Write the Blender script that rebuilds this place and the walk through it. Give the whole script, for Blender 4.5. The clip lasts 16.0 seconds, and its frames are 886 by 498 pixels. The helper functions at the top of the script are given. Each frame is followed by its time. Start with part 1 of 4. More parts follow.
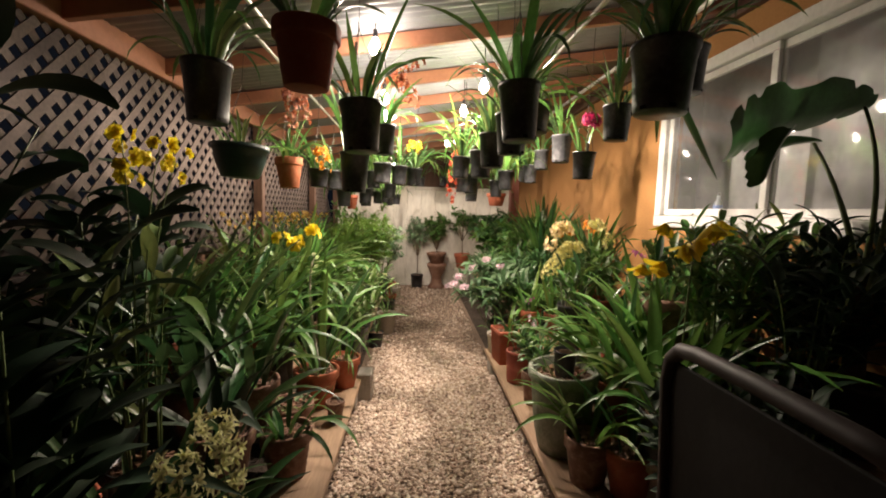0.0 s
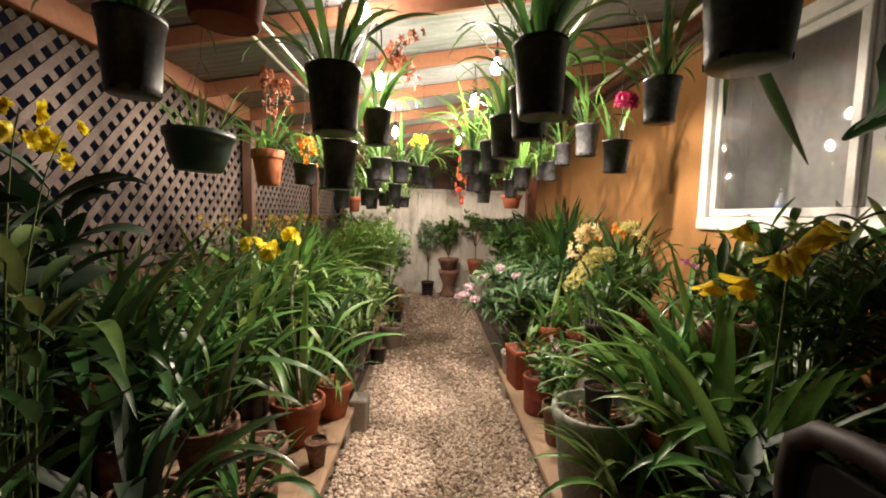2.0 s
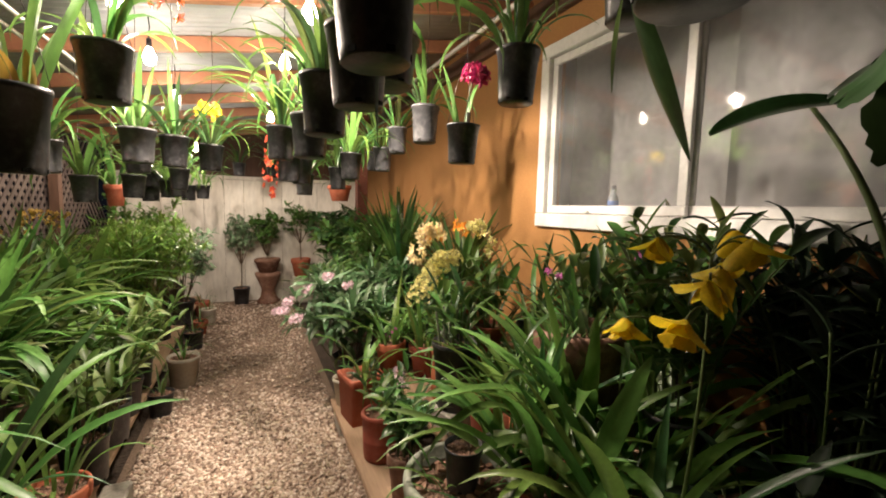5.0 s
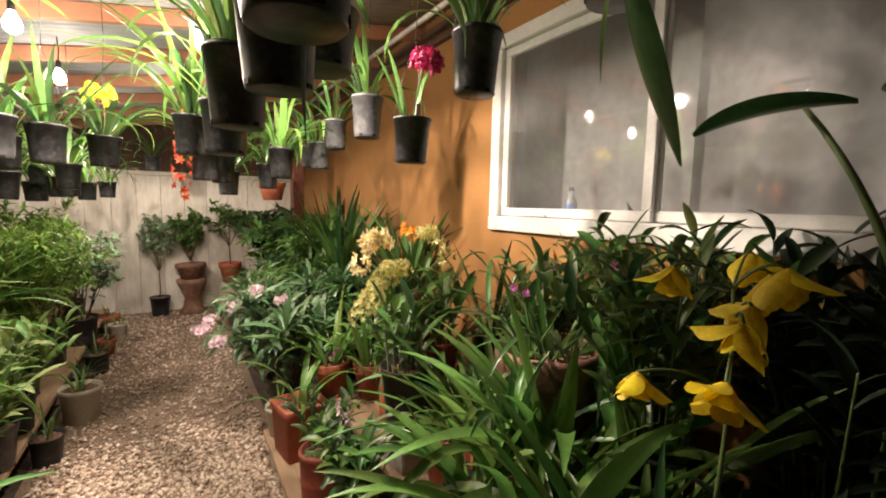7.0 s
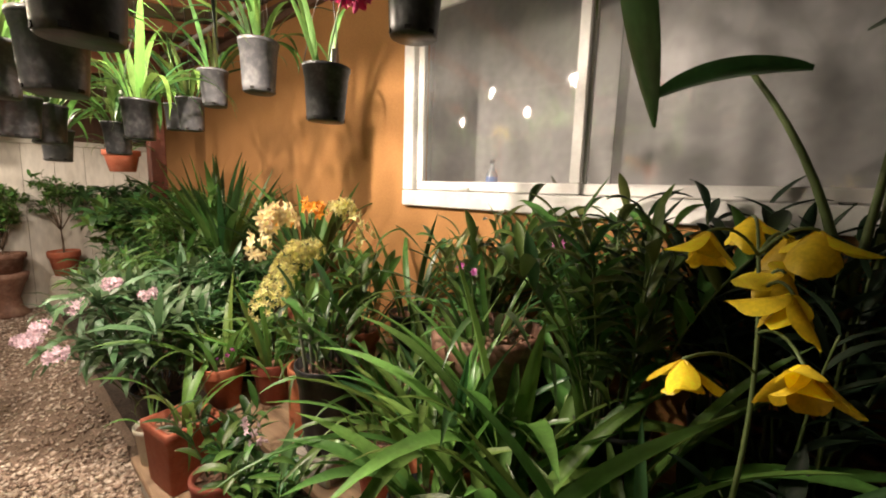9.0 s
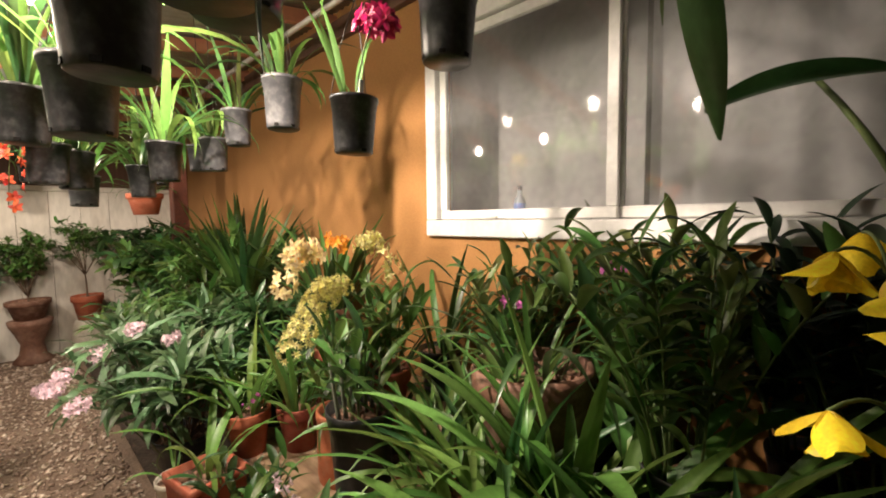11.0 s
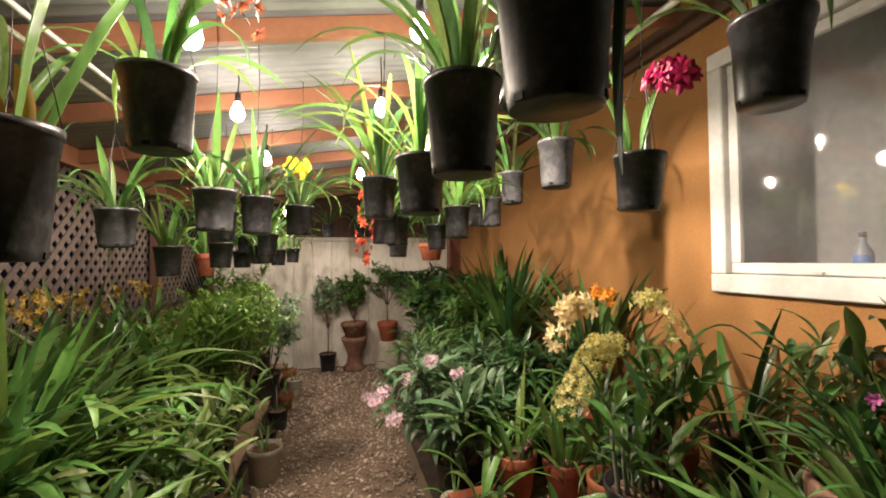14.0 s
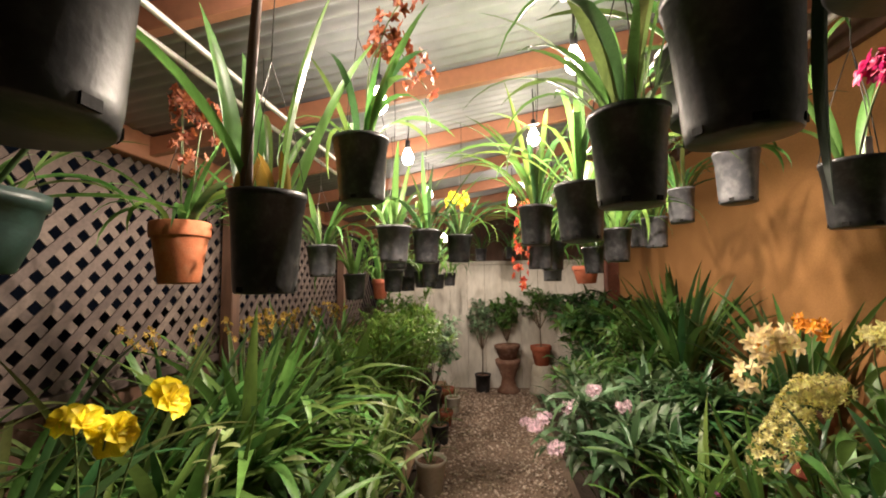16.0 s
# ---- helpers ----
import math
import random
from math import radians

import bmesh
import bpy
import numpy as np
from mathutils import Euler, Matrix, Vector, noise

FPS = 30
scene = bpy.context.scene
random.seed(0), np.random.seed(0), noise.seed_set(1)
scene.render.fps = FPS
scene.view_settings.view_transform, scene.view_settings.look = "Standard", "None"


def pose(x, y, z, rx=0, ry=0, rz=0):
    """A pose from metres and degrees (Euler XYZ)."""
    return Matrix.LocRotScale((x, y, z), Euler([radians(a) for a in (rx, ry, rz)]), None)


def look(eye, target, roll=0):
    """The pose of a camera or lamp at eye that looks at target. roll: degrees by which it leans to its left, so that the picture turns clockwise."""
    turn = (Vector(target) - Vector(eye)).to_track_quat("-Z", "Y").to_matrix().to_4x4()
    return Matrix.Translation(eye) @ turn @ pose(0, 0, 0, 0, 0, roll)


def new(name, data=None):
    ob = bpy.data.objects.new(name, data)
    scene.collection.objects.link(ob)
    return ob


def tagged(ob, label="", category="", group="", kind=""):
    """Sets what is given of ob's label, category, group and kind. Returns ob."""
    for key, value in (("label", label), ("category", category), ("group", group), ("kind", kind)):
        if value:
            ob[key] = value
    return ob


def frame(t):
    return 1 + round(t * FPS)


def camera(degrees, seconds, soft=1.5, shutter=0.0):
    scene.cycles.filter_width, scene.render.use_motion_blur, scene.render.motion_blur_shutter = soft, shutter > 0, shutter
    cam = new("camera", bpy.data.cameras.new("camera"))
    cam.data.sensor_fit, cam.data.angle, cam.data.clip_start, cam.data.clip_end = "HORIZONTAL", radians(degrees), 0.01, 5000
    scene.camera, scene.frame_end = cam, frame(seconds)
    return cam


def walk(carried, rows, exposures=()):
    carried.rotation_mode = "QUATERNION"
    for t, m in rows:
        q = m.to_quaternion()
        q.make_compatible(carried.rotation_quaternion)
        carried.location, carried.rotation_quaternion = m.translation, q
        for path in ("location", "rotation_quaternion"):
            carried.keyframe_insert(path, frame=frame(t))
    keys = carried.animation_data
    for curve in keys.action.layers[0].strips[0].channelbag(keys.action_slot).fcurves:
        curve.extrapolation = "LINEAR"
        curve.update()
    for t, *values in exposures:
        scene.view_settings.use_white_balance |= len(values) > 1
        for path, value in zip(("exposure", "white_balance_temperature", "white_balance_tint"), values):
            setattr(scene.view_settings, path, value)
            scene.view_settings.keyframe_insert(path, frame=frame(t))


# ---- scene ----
cam = camera(93.2, 16.0, soft=1.9)
PATH = [
    (0, (-0.172, 0.652, 1.586), (-0.038, 2.639, 1.403), 1.7),
    (0.5, (-0.132, 0.778, 1.585), (-0.031, 2.767, 1.405), 1.9),
    (1, (-0.09, 0.911, 1.584), (-0.036, 2.904, 1.414), 2.1),
    (1.5, (-0.073, 1.011, 1.569), (-0.05, 3.002, 1.384), 1.8),
    (2, (-0.074, 1.121, 1.562), (-0.015, 3.113, 1.4), 1.5),
    (2.5, (-0.074, 1.265, 1.57), (0.083, 3.254, 1.441), 1.8),
    (3, (-0.07, 1.379, 1.568), (0.242, 3.349, 1.423), 1.9),
    (3.5, (-0.045, 1.45, 1.57), (0.435, 3.383, 1.386), 1.8),
    (4, (0.013, 1.571, 1.584), (0.632, 3.463, 1.391), 1.3),
    (4.2, (0.022, 1.613, 1.588), (0.696, 3.487, 1.403), 1.3),
    (6.5, (0.142, 1.921, 1.658), (1.123, 3.649, 1.434), 1.3),
    (7, (0.154, 2.0, 1.66), (1.216, 3.683, 1.453), 1.2),
    (7.5, (0.159, 2.138, 1.661), (1.368, 3.719, 1.468), 0.9),
    (8, (0.153, 2.235, 1.66), (1.515, 3.681, 1.43), 1.2),
    (8.2, (0.159, 2.255, 1.657), (1.56, 3.66, 1.404), 1.7),
    (10.3, (0.141, 2.333, 1.545), (1.643, 3.624, 1.263), 1.2),
    (10.5, (0.15, 2.355, 1.571), (1.637, 3.67, 1.324), 0.4),
    (11, (0.162, 2.407, 1.609), (1.597, 3.792, 1.464), -0.7),
    (11.5, (0.16, 2.455, 1.629), (1.536, 3.907, 1.592), -1.3),
    (12, (0.15, 2.482, 1.65), (1.371, 4.065, 1.707), -1.3),
    (12.5, (0.123, 2.49, 1.659), (1.165, 4.195, 1.727), -0.8),
    (13, (0.087, 2.476, 1.662), (0.934, 4.287, 1.716), -0.4),
    (13.5, (0.056, 2.466, 1.673), (0.713, 4.355, 1.72), -0.5),
    (14, (0.033, 2.461, 1.68), (0.52, 4.4, 1.734), -0.5),
    (14.5, (0.019, 2.453, 1.685), (0.341, 4.425, 1.774), -0.7),
    (15, (-0.001, 2.445, 1.699), (0.156, 4.435, 1.829), -0.7),
    (15.5, (-0.005, 2.436, 1.701), (-0.022, 4.429, 1.867), -0.9),
    (16, (-0.02, 2.392, 1.703), (-0.225, 4.375, 1.867), -0.8),
]
walk(cam, [(t, look(eye, target, roll)) for t, eye, target, roll in PATH], [(0, 0.62), (4, 0.55), (7, 0.55), (8, 0.6), (10.5, 0.68), (11.5, 0.5), (14, 0.22), (16, 0.21)])

# ---- light ----
world = bpy.data.worlds.new("night")
scene.world = world
world.use_nodes = True
world.node_tree.nodes["Background"].inputs["Color"].default_value = (0.012, 0.014, 0.02, 1)
world.node_tree.nodes["Background"].inputs["Strength"].default_value = 0.25
WARM = (1.0, 0.83, 0.68)
BULBS = [(0.335, 3.99, 2.58, 205), (-0.43, 3.96, 2.45, 64), (-0.45, 3.41, 2.62, 6), (-0.5, 4.95, 2.53, 18), (0.28, 4.9, 2.6, 55), (-0.5, 5.9, 2.5, 62), (0.25, 6.6, 2.55, 26), (-0.54, 7.6, 2.3, 62)]

# ---- materials ----
def mat(name, base, rough=0.5, metal=0.0, vary=0.12, grain=40.0, bump=0.2, stain=3.0, hue=0.0, translucent=0.0, stretch=(1, 1, 1), spec=0.5, dirt=None, bdist=0.004):
    m = bpy.data.materials.new(name)
    m.use_nodes = True
    nt = m.node_tree
    n, l = nt.nodes, nt.links
    b = n["Principled BSDF"]
    tc = n.new("ShaderNodeTexCoord")
    mp = n.new("ShaderNodeMapping")
    mp.inputs["Scale"].default_value = stretch
    l.new(tc.outputs["Object"], mp.inputs["Vector"])
    fine, broad = n.new("ShaderNodeTexNoise"), n.new("ShaderNodeTexNoise")
    fine.inputs["Scale"].default_value, broad.inputs["Scale"].default_value = grain, stain
    fine.inputs["Detail"].default_value, broad.inputs["Detail"].default_value = 5, 4
    l.new(mp.outputs[0], fine.inputs["Vector"])
    l.new(mp.outputs[0], broad.inputs["Vector"])
    info = n.new("ShaderNodeObjectInfo")
    hsv = n.new("ShaderNodeHueSaturation")
    hsv.inputs["Color"].default_value = (*base, 1)
    if dirt:
        mixc = n.new("ShaderNodeMixRGB")
        ramp = n.new("ShaderNodeValToRGB")
        ramp.color_ramp.elements[0].position, ramp.color_ramp.elements[1].position = 0.45, 0.7
        l.new(broad.outputs["Fac"], ramp.inputs["Fac"])
        l.new(ramp.outputs[0], mixc.inputs["Fac"])
        mixc.inputs["Color1"].default_value, mixc.inputs["Color2"].default_value = (*base, 1), (*dirt, 1)
        l.new(mixc.outputs[0], hsv.inputs["Color"])
    add = n.new("ShaderNodeMath")
    add.operation = "ADD"
    l.new(fine.outputs["Fac"], add.inputs[0])
    l.new(broad.outputs["Fac"], add.inputs[1])
    rng = n.new("ShaderNodeMapRange")
    rng.inputs["From Min"].default_value, rng.inputs["From Max"].default_value = 0.6, 1.4
    rng.inputs["To Min"].default_value, rng.inputs["To Max"].default_value = 1 - 2 * vary, 1 + 2 * vary
    l.new(add.outputs[0], rng.inputs["Value"])
    if hue:
        hr = n.new("ShaderNodeMapRange")
        hr.inputs["To Min"].default_value, hr.inputs["To Max"].default_value = 0.5 - hue, 0.5 + hue
        geo = n.new("ShaderNodeNewGeometry")
        both, frac = n.new("ShaderNodeMath"), n.new("ShaderNodeMath")
        both.operation, frac.operation = "ADD", "FRACT"
        l.new(info.outputs["Random"], both.inputs[0])
        l.new(geo.outputs["Random Per Island"], both.inputs[1])
        l.new(both.outputs[0], frac.inputs[0])
        l.new(frac.outputs[0], hr.inputs["Value"])
        l.new(hr.outputs[0], hsv.inputs["Hue"])
        vr = n.new("ShaderNodeMapRange")
        vr.inputs["To Min"].default_value, vr.inputs["To Max"].default_value = 0.7, 1.3
        l.new(frac.outputs[0], vr.inputs["Value"])
        mul = n.new("ShaderNodeMath")
        mul.operation = "MULTIPLY"
        l.new(rng.outputs[0], mul.inputs[0])
        l.new(vr.outputs[0], mul.inputs[1])
        l.new(mul.outputs[0], hsv.inputs["Value"])
    else:
        l.new(rng.outputs[0], hsv.inputs["Value"])
    l.new(hsv.outputs[0], b.inputs["Base Color"])
    b.inputs["Roughness"].default_value, b.inputs["Metallic"].default_value = rough, metal
    b.inputs["Specular IOR Level"].default_value = spec
    if bump:
        bp = n.new("ShaderNodeBump")
        bp.inputs["Strength"].default_value, bp.inputs["Distance"].default_value = bump, bdist
        l.new(add.outputs[0], bp.inputs["Height"])
        l.new(bp.outputs[0], b.inputs["Normal"])
    if translucent:
        tr, mx = n.new("ShaderNodeBsdfTranslucent"), n.new("ShaderNodeMixShader")
        l.new(hsv.outputs[0], tr.inputs["Color"])
        mx.inputs[0].default_value = translucent
        l.new(b.outputs[0], mx.inputs[1])
        l.new(tr.outputs[0], mx.inputs[2])
        l.new(mx.outputs[0], n["Material Output"].inputs["Surface"])
    return m


def leafmat(name, base, rough=0.38, translucent=0.3):
    return mat(name, base, rough, vary=0.16, grain=60, bump=0.15, stain=7, hue=0.03, translucent=translucent, stretch=(1, 1, 0.25), bdist=0.002)


STUCCO = mat("ochre stucco", (0.36, 0.174, 0.056), 0.85, vary=0.09, grain=90, bump=0.4, stain=1.2, dirt=(0.30, 0.142, 0.046))
WHITE = mat("white frame paint", (0.68, 0.67, 0.65), 0.45, vary=0.07, grain=30, bump=0.08, stain=4)
WHITEWALL = mat("weathered white paint", (0.66, 0.62, 0.55), 0.7, vary=0.10, grain=25, bump=0.25, stain=2.2, dirt=(0.45, 0.40, 0.33), stretch=(1, 1, 0.3))
LATTICE = mat("bleached lattice wood", (0.088, 0.063, 0.052), 0.8, vary=0.2, grain=50, bump=0.3, hue=0.01, stain=9, dirt=(0.055, 0.038, 0.032))
TERRAPAINT = mat("terracotta beam paint", (0.46, 0.20, 0.115), 0.6, vary=0.08, grain=30, bump=0.2, dirt=(0.38, 0.165, 0.10))
BROWNWOOD = mat("dark brown wood", (0.10, 0.05, 0.03), 0.7, vary=0.18, grain=40, bump=0.35, stretch=(1, 1, 0.1))
PLANKWOOD = mat("worn plank wood", (0.36, 0.24, 0.15), 0.75, vary=0.16, grain=60, bump=0.4, stain=5, dirt=(0.22, 0.14, 0.09), stretch=(1, 0.12, 1))
ROOFMAT = mat("corrugated white roof sheet", (0.40, 0.41, 0.45), 0.5, vary=0.12, grain=8, bump=0.0, stain=1.4, dirt=(0.28, 0.285, 0.31))
METAL = mat("galvanised tube", (0.72, 0.70, 0.67), 0.38, 0.35, vary=0.10, grain=60, bump=0.1, stain=8)
WIRE = mat("dark hanging wire", (0.06, 0.055, 0.05), 0.5, 0.6, bump=0)
BLACKPOT = mat("black nursery plastic", (0.017, 0.017, 0.019), 0.38, vary=0.25, grain=25, bump=0.08, stain=9, dirt=(0.035, 0.034, 0.035))
GREYPOT = mat("dusty grey nursery plastic", (0.052, 0.052, 0.058), 0.45, vary=0.14, grain=22, bump=0.08, stain=6, dirt=(0.088, 0.086, 0.088))
GREENPOT = mat("dark green plastic", (0.020, 0.045, 0.038), 0.45, vary=0.2, grain=25, bump=0.08, stain=8)
TERRACOTTA = mat("terracotta clay", (0.35, 0.088, 0.042), 0.8, vary=0.14, grain=45, bump=0.25, stain=7, hue=0.01, dirt=(0.30, 0.10, 0.056))
BROWNCLAY = mat("dark brown clay", (0.17, 0.08, 0.05), 0.7, vary=0.2, grain=40, bump=0.25, stain=6, dirt=(0.24, 0.15, 0.11))
STONEPOT = mat("mossy grey stoneware", (0.26, 0.27, 0.22), 0.75, vary=0.2, grain=35, bump=0.35, stain=6, dirt=(0.12, 0.14, 0.09))
PALEPOT = mat("pale weathered pot", (0.50, 0.46, 0.38), 0.7, vary=0.15, grain=35, bump=0.25, stain=6, dirt=(0.36, 0.31, 0.24))
BARK = mat("bark chip mix", (0.19, 0.11, 0.075), 0.9, vary=0.35, grain=55, bump=1.0, stain=20, bdist=0.02)
GRAVEL = mat("tan gravel bed", (0.25, 0.175, 0.125), 0.9, vary=0.35, grain=70, bump=1.0, stain=2.4, bdist=0.014, dirt=(0.12, 0.082, 0.058))
CONCRETE = mat("rough concrete block", (0.34, 0.31, 0.27), 0.9, vary=0.15, grain=70, bump=0.5, stain=6)
EARTH = mat("dark garden soil", (0.06, 0.042, 0.03), 0.95, vary=0.3, grain=40, bump=1.0, stain=4, bdist=0.02)
CURTAIN = mat("grey sheer curtain", (0.5, 0.5, 0.495), 0.9, vary=0.10, grain=20, bump=0.0, stain=1.5, translucent=0.2)
ROOMDARK = mat("dim room plaster", (0.30, 0.29, 0.28), 0.9)
STEM = mat("green stalk", (0.10, 0.14, 0.045), 0.5, vary=0.15)
WOODSTEM = mat("brown woody stem", (0.12, 0.08, 0.05), 0.8, vary=0.25, bump=0.3)
CHAIRBROWN = mat("dark brown chair frame", (0.012, 0.0065, 0.005), 0.6, vary=0.2, spec=0.25)
IRON = mat("dark painted iron", (0.007, 0.006, 0.005), 0.75, 0.0, vary=0.2, spec=0.15)
L_MID = leafmat("mid green leaf", (0.098, 0.190, 0.045))
L_BRIGHT = leafmat("fresh bright leaf", (0.13, 0.235, 0.05), translucent=0.27)
L_DARK = leafmat("dark glossy leaf", (0.046, 0.102, 0.034), 0.3, 0.25)
# leaf colour with unlit shade painted in; also on one dark hanging leaf
L_DEEP_SHADE = leafmat("very dark leaf and painted shade", (0.015, 0.034, 0.014), 0.6, 0.1)
L_SHRUB = leafmat("shrub leaf", (0.105, 0.185, 0.085), 0.35)
L_OLIVE = leafmat("olive leaf", (0.115, 0.150, 0.045))
L_PALE = leafmat("pale variegated leaf", (0.25, 0.32, 0.12), 0.45)
L_LIME = leafmat("lime green leaf", (0.20, 0.34, 0.065), translucent=0.33)
L_GREY = leafmat("silver green leaf", (0.22, 0.33, 0.19), 0.5)


def petalmat(name, base):
    return mat(name, base, 0.5, vary=0.10, grain=30, bump=0.1, stain=9, hue=0.012, translucent=0.35, bdist=0.002)


F_YELLOW = petalmat("butter yellow petal", (0.86, 0.71, 0.04))
F_CREAM = petalmat("cream yellow petal", (0.86, 0.71, 0.41))
F_LEMON = petalmat("lemon yellow petal", (0.90, 0.83, 0.40))
F_ORANGE = petalmat("orange petal", (0.75, 0.30, 0.03))
F_RUST = petalmat("rust red petal", (0.27, 0.075, 0.03))
F_RED = petalmat("coral red petal", (0.65, 0.10, 0.05))
F_MAGENTA = petalmat("magenta petal", (0.40, 0.018, 0.10))
F_PINK = petalmat("pale pink petal", (0.78, 0.59, 0.67))
F_PURPLE = petalmat("violet pink petal", (0.48, 0.12, 0.36))
F_DULL = petalmat("dull ochre petal", (0.42, 0.27, 0.05))
F_WHITE = petalmat("greenish white petal", (0.66, 0.64, 0.34))

# ---- mesh tools ----
rnd = random.Random(7)


def mesh_of(name, verts, faces, material, smooth=True):
    me = bpy.data.meshes.new(name)
    me.from_pydata([tuple(v) for v in verts], [], faces)
    me.materials.append(material)
    if smooth:
        me.polygons.foreach_set("use_smooth", [True] * len(me.polygons))
    me.update()
    return me


def part(name, me, parent, m=None, label=""):
    ob = new(name, me)
    ob.parent = parent
    if m is not None:
        ob.matrix_basis = m
    if label:
        tagged(ob, label)
    return ob


def thing(name, label, category, m, group="", kind=""):
    ob = new(name)
    ob.empty_display_size = 0.05
    ob.matrix_basis = m
    return tagged(ob, label, category, group, kind)


def box_mesh(name, size, material, bevel=0.004, centre=(0, 0, 0)):
    bm = bmesh.new()
    bmesh.ops.create_cube(bm, size=1)
    bmesh.ops.scale(bm, vec=size, verts=bm.verts)
    if bevel:
        bmesh.ops.bevel(bm, geom=bm.edges, offset=min(bevel, min(size) * 0.3), segments=1, affect="EDGES")
    bmesh.ops.translate(bm, vec=centre, verts=bm.verts)
    me = bpy.data.meshes.new(name)
    bm.to_mesh(me)
    bm.free()
    me.materials.append(material)
    return me


def lathe(name, profile, material, seg=28, square=0.0):
    verts, faces = [], []
    for r, z in profile:
        for i in range(seg):
            a = 2 * math.pi * i / seg
            k = 1.0
            if square:
                k = 1 / max(abs(math.cos(a)), abs(math.sin(a))) * square + (1 - square)
            verts.append((r * k * math.cos(a), r * k * math.sin(a), z))
    for j in range(len(profile) - 1):
        for i in range(seg):
            k = (i + 1) % seg
            faces.append((j * seg + i, j * seg + k, (j + 1) * seg + k, (j + 1) * seg + i))
    faces.append(tuple(range(seg))[::-1])
    faces.append(tuple((len(profile) - 1) * seg + i for i in range(seg)))
    return mesh_of(name, verts, faces, material)


def tube(name, pts, r, material, seg=6, r_end=None):
    pts = [Vector(p) for p in pts]
    verts, faces = [], []
    for i, p in enumerate(pts):
        d = (pts[min(i + 1, len(pts) - 1)] - pts[max(i - 1, 0)]).normalized()
        s = d.cross(Vector((0.3, 0.9, 0.31))).normalized()
        u = d.cross(s)
        rr = r if r_end is None else r + (r_end - r) * i / (len(pts) - 1)
        for k in range(seg):
            a = 2 * math.pi * k / seg
            verts.append(p + s * (rr * math.cos(a)) + u * (rr * math.sin(a)))
    for i in range(len(pts) - 1):
        for k in range(seg):
            q = (k + 1) % seg
            faces.append((i * seg + k, i * seg + q, (i + 1) * seg + q, (i + 1) * seg + k))
    faces.append(tuple(range(seg))[::-1])
    faces.append(tuple((len(pts) - 1) * seg + k for k in range(seg)))
    return mesh_of(name, verts, faces, material)


def ribbon(length, width, arch, shape, fold=0.25, segs=9, twist=0.0, start=80.0, across=3):
    """Leaf along a bending arc in the xz plane: rises at the start angle and bends by arch degrees."""
    verts, faces = [], []
    x = z = 0.0
    for i in range(segs + 1):
        t = i / segs
        a = radians(start - arch * t ** 1.35)
        if i:
            x += length / segs * math.cos(a)
            z += length / segs * math.sin(a)
        w = width * shape(t) / 2
        nx, nz = -math.sin(a), math.cos(a)
        tw = twist * t
        for k in range(across):
            s = 2 * k / (across - 1) - 1
            lift = fold * w * (abs(s) if across == 3 else s * s * 1.3)
            verts.append((x + nx * lift, s * w * math.cos(tw), z + nz * lift + s * w * math.sin(tw)))
    for i in range(segs):
        for s in range(across - 1):
            a = i * across + s
            faces.append((a, a + 1, a + across + 1, a + across))
    return verts, faces


def strap(t):
    return (0.45 + 1.6 * t) if t < 0.3 else max(0.03, (1 - ((t - 0.3) / 0.7) ** 2.6) * 0.93 + 0.0)


def lance(t):
    return max(0.04, math.sin(math.pi * min(1, t * 0.93 + 0.05)) ** 0.8)


def oval(t):
    return max(0.05, math.sin(math.pi * min(1, t * 0.95 + 0.03)) ** 0.55)


def torn(t):
    """Broad blade with ragged notches and a broken tip."""
    return oval(0.86 * t) * (1 - 0.3 * max(0.0, math.sin(31 * t + 4 * math.sin(7 * t))) ** 3)


LEAF = {}
for key, shape, ratio, arches, fold, start in (
    ("strap", strap, 0.060, (15, 40, 65, 95, 120, 150), 0.35, 84),
    ("grass", strap, 0.038, (60, 100, 140, 165, 120, 85), 0.3, 86),
    ("wide", strap, 0.085, (10, 30, 50, 80, 105, 60), 0.3, 82),
    ("lance", lance, 0.24, (10, 35, 60, 80, 50, 25), 0.25, 60),
    ("oval", oval, 0.42, (10, 40, 60, 30, 75, 50), 0.18, 55),
    ("sword", strap, 0.065, (4, 10, 22, 35, 15, 50), 0.4, 88)):
    for mname, material in (("mid", L_MID), ("bright", L_BRIGHT), ("dark", L_DARK), ("shaded", L_DEEP_SHADE), ("olive", L_OLIVE), ("pale", L_PALE), ("grey", L_GREY)):
        LEAF[key, mname] = [mesh_of("leaf", *ribbon(1.0, ratio, arc, shape, fold, 9 if key in ("strap", "grass", "wide") else 7, rnd.uniform(-0.5, 0.5), start, 5 if key in ("wide", "oval", "lance") else 3), material) for arc in arches]


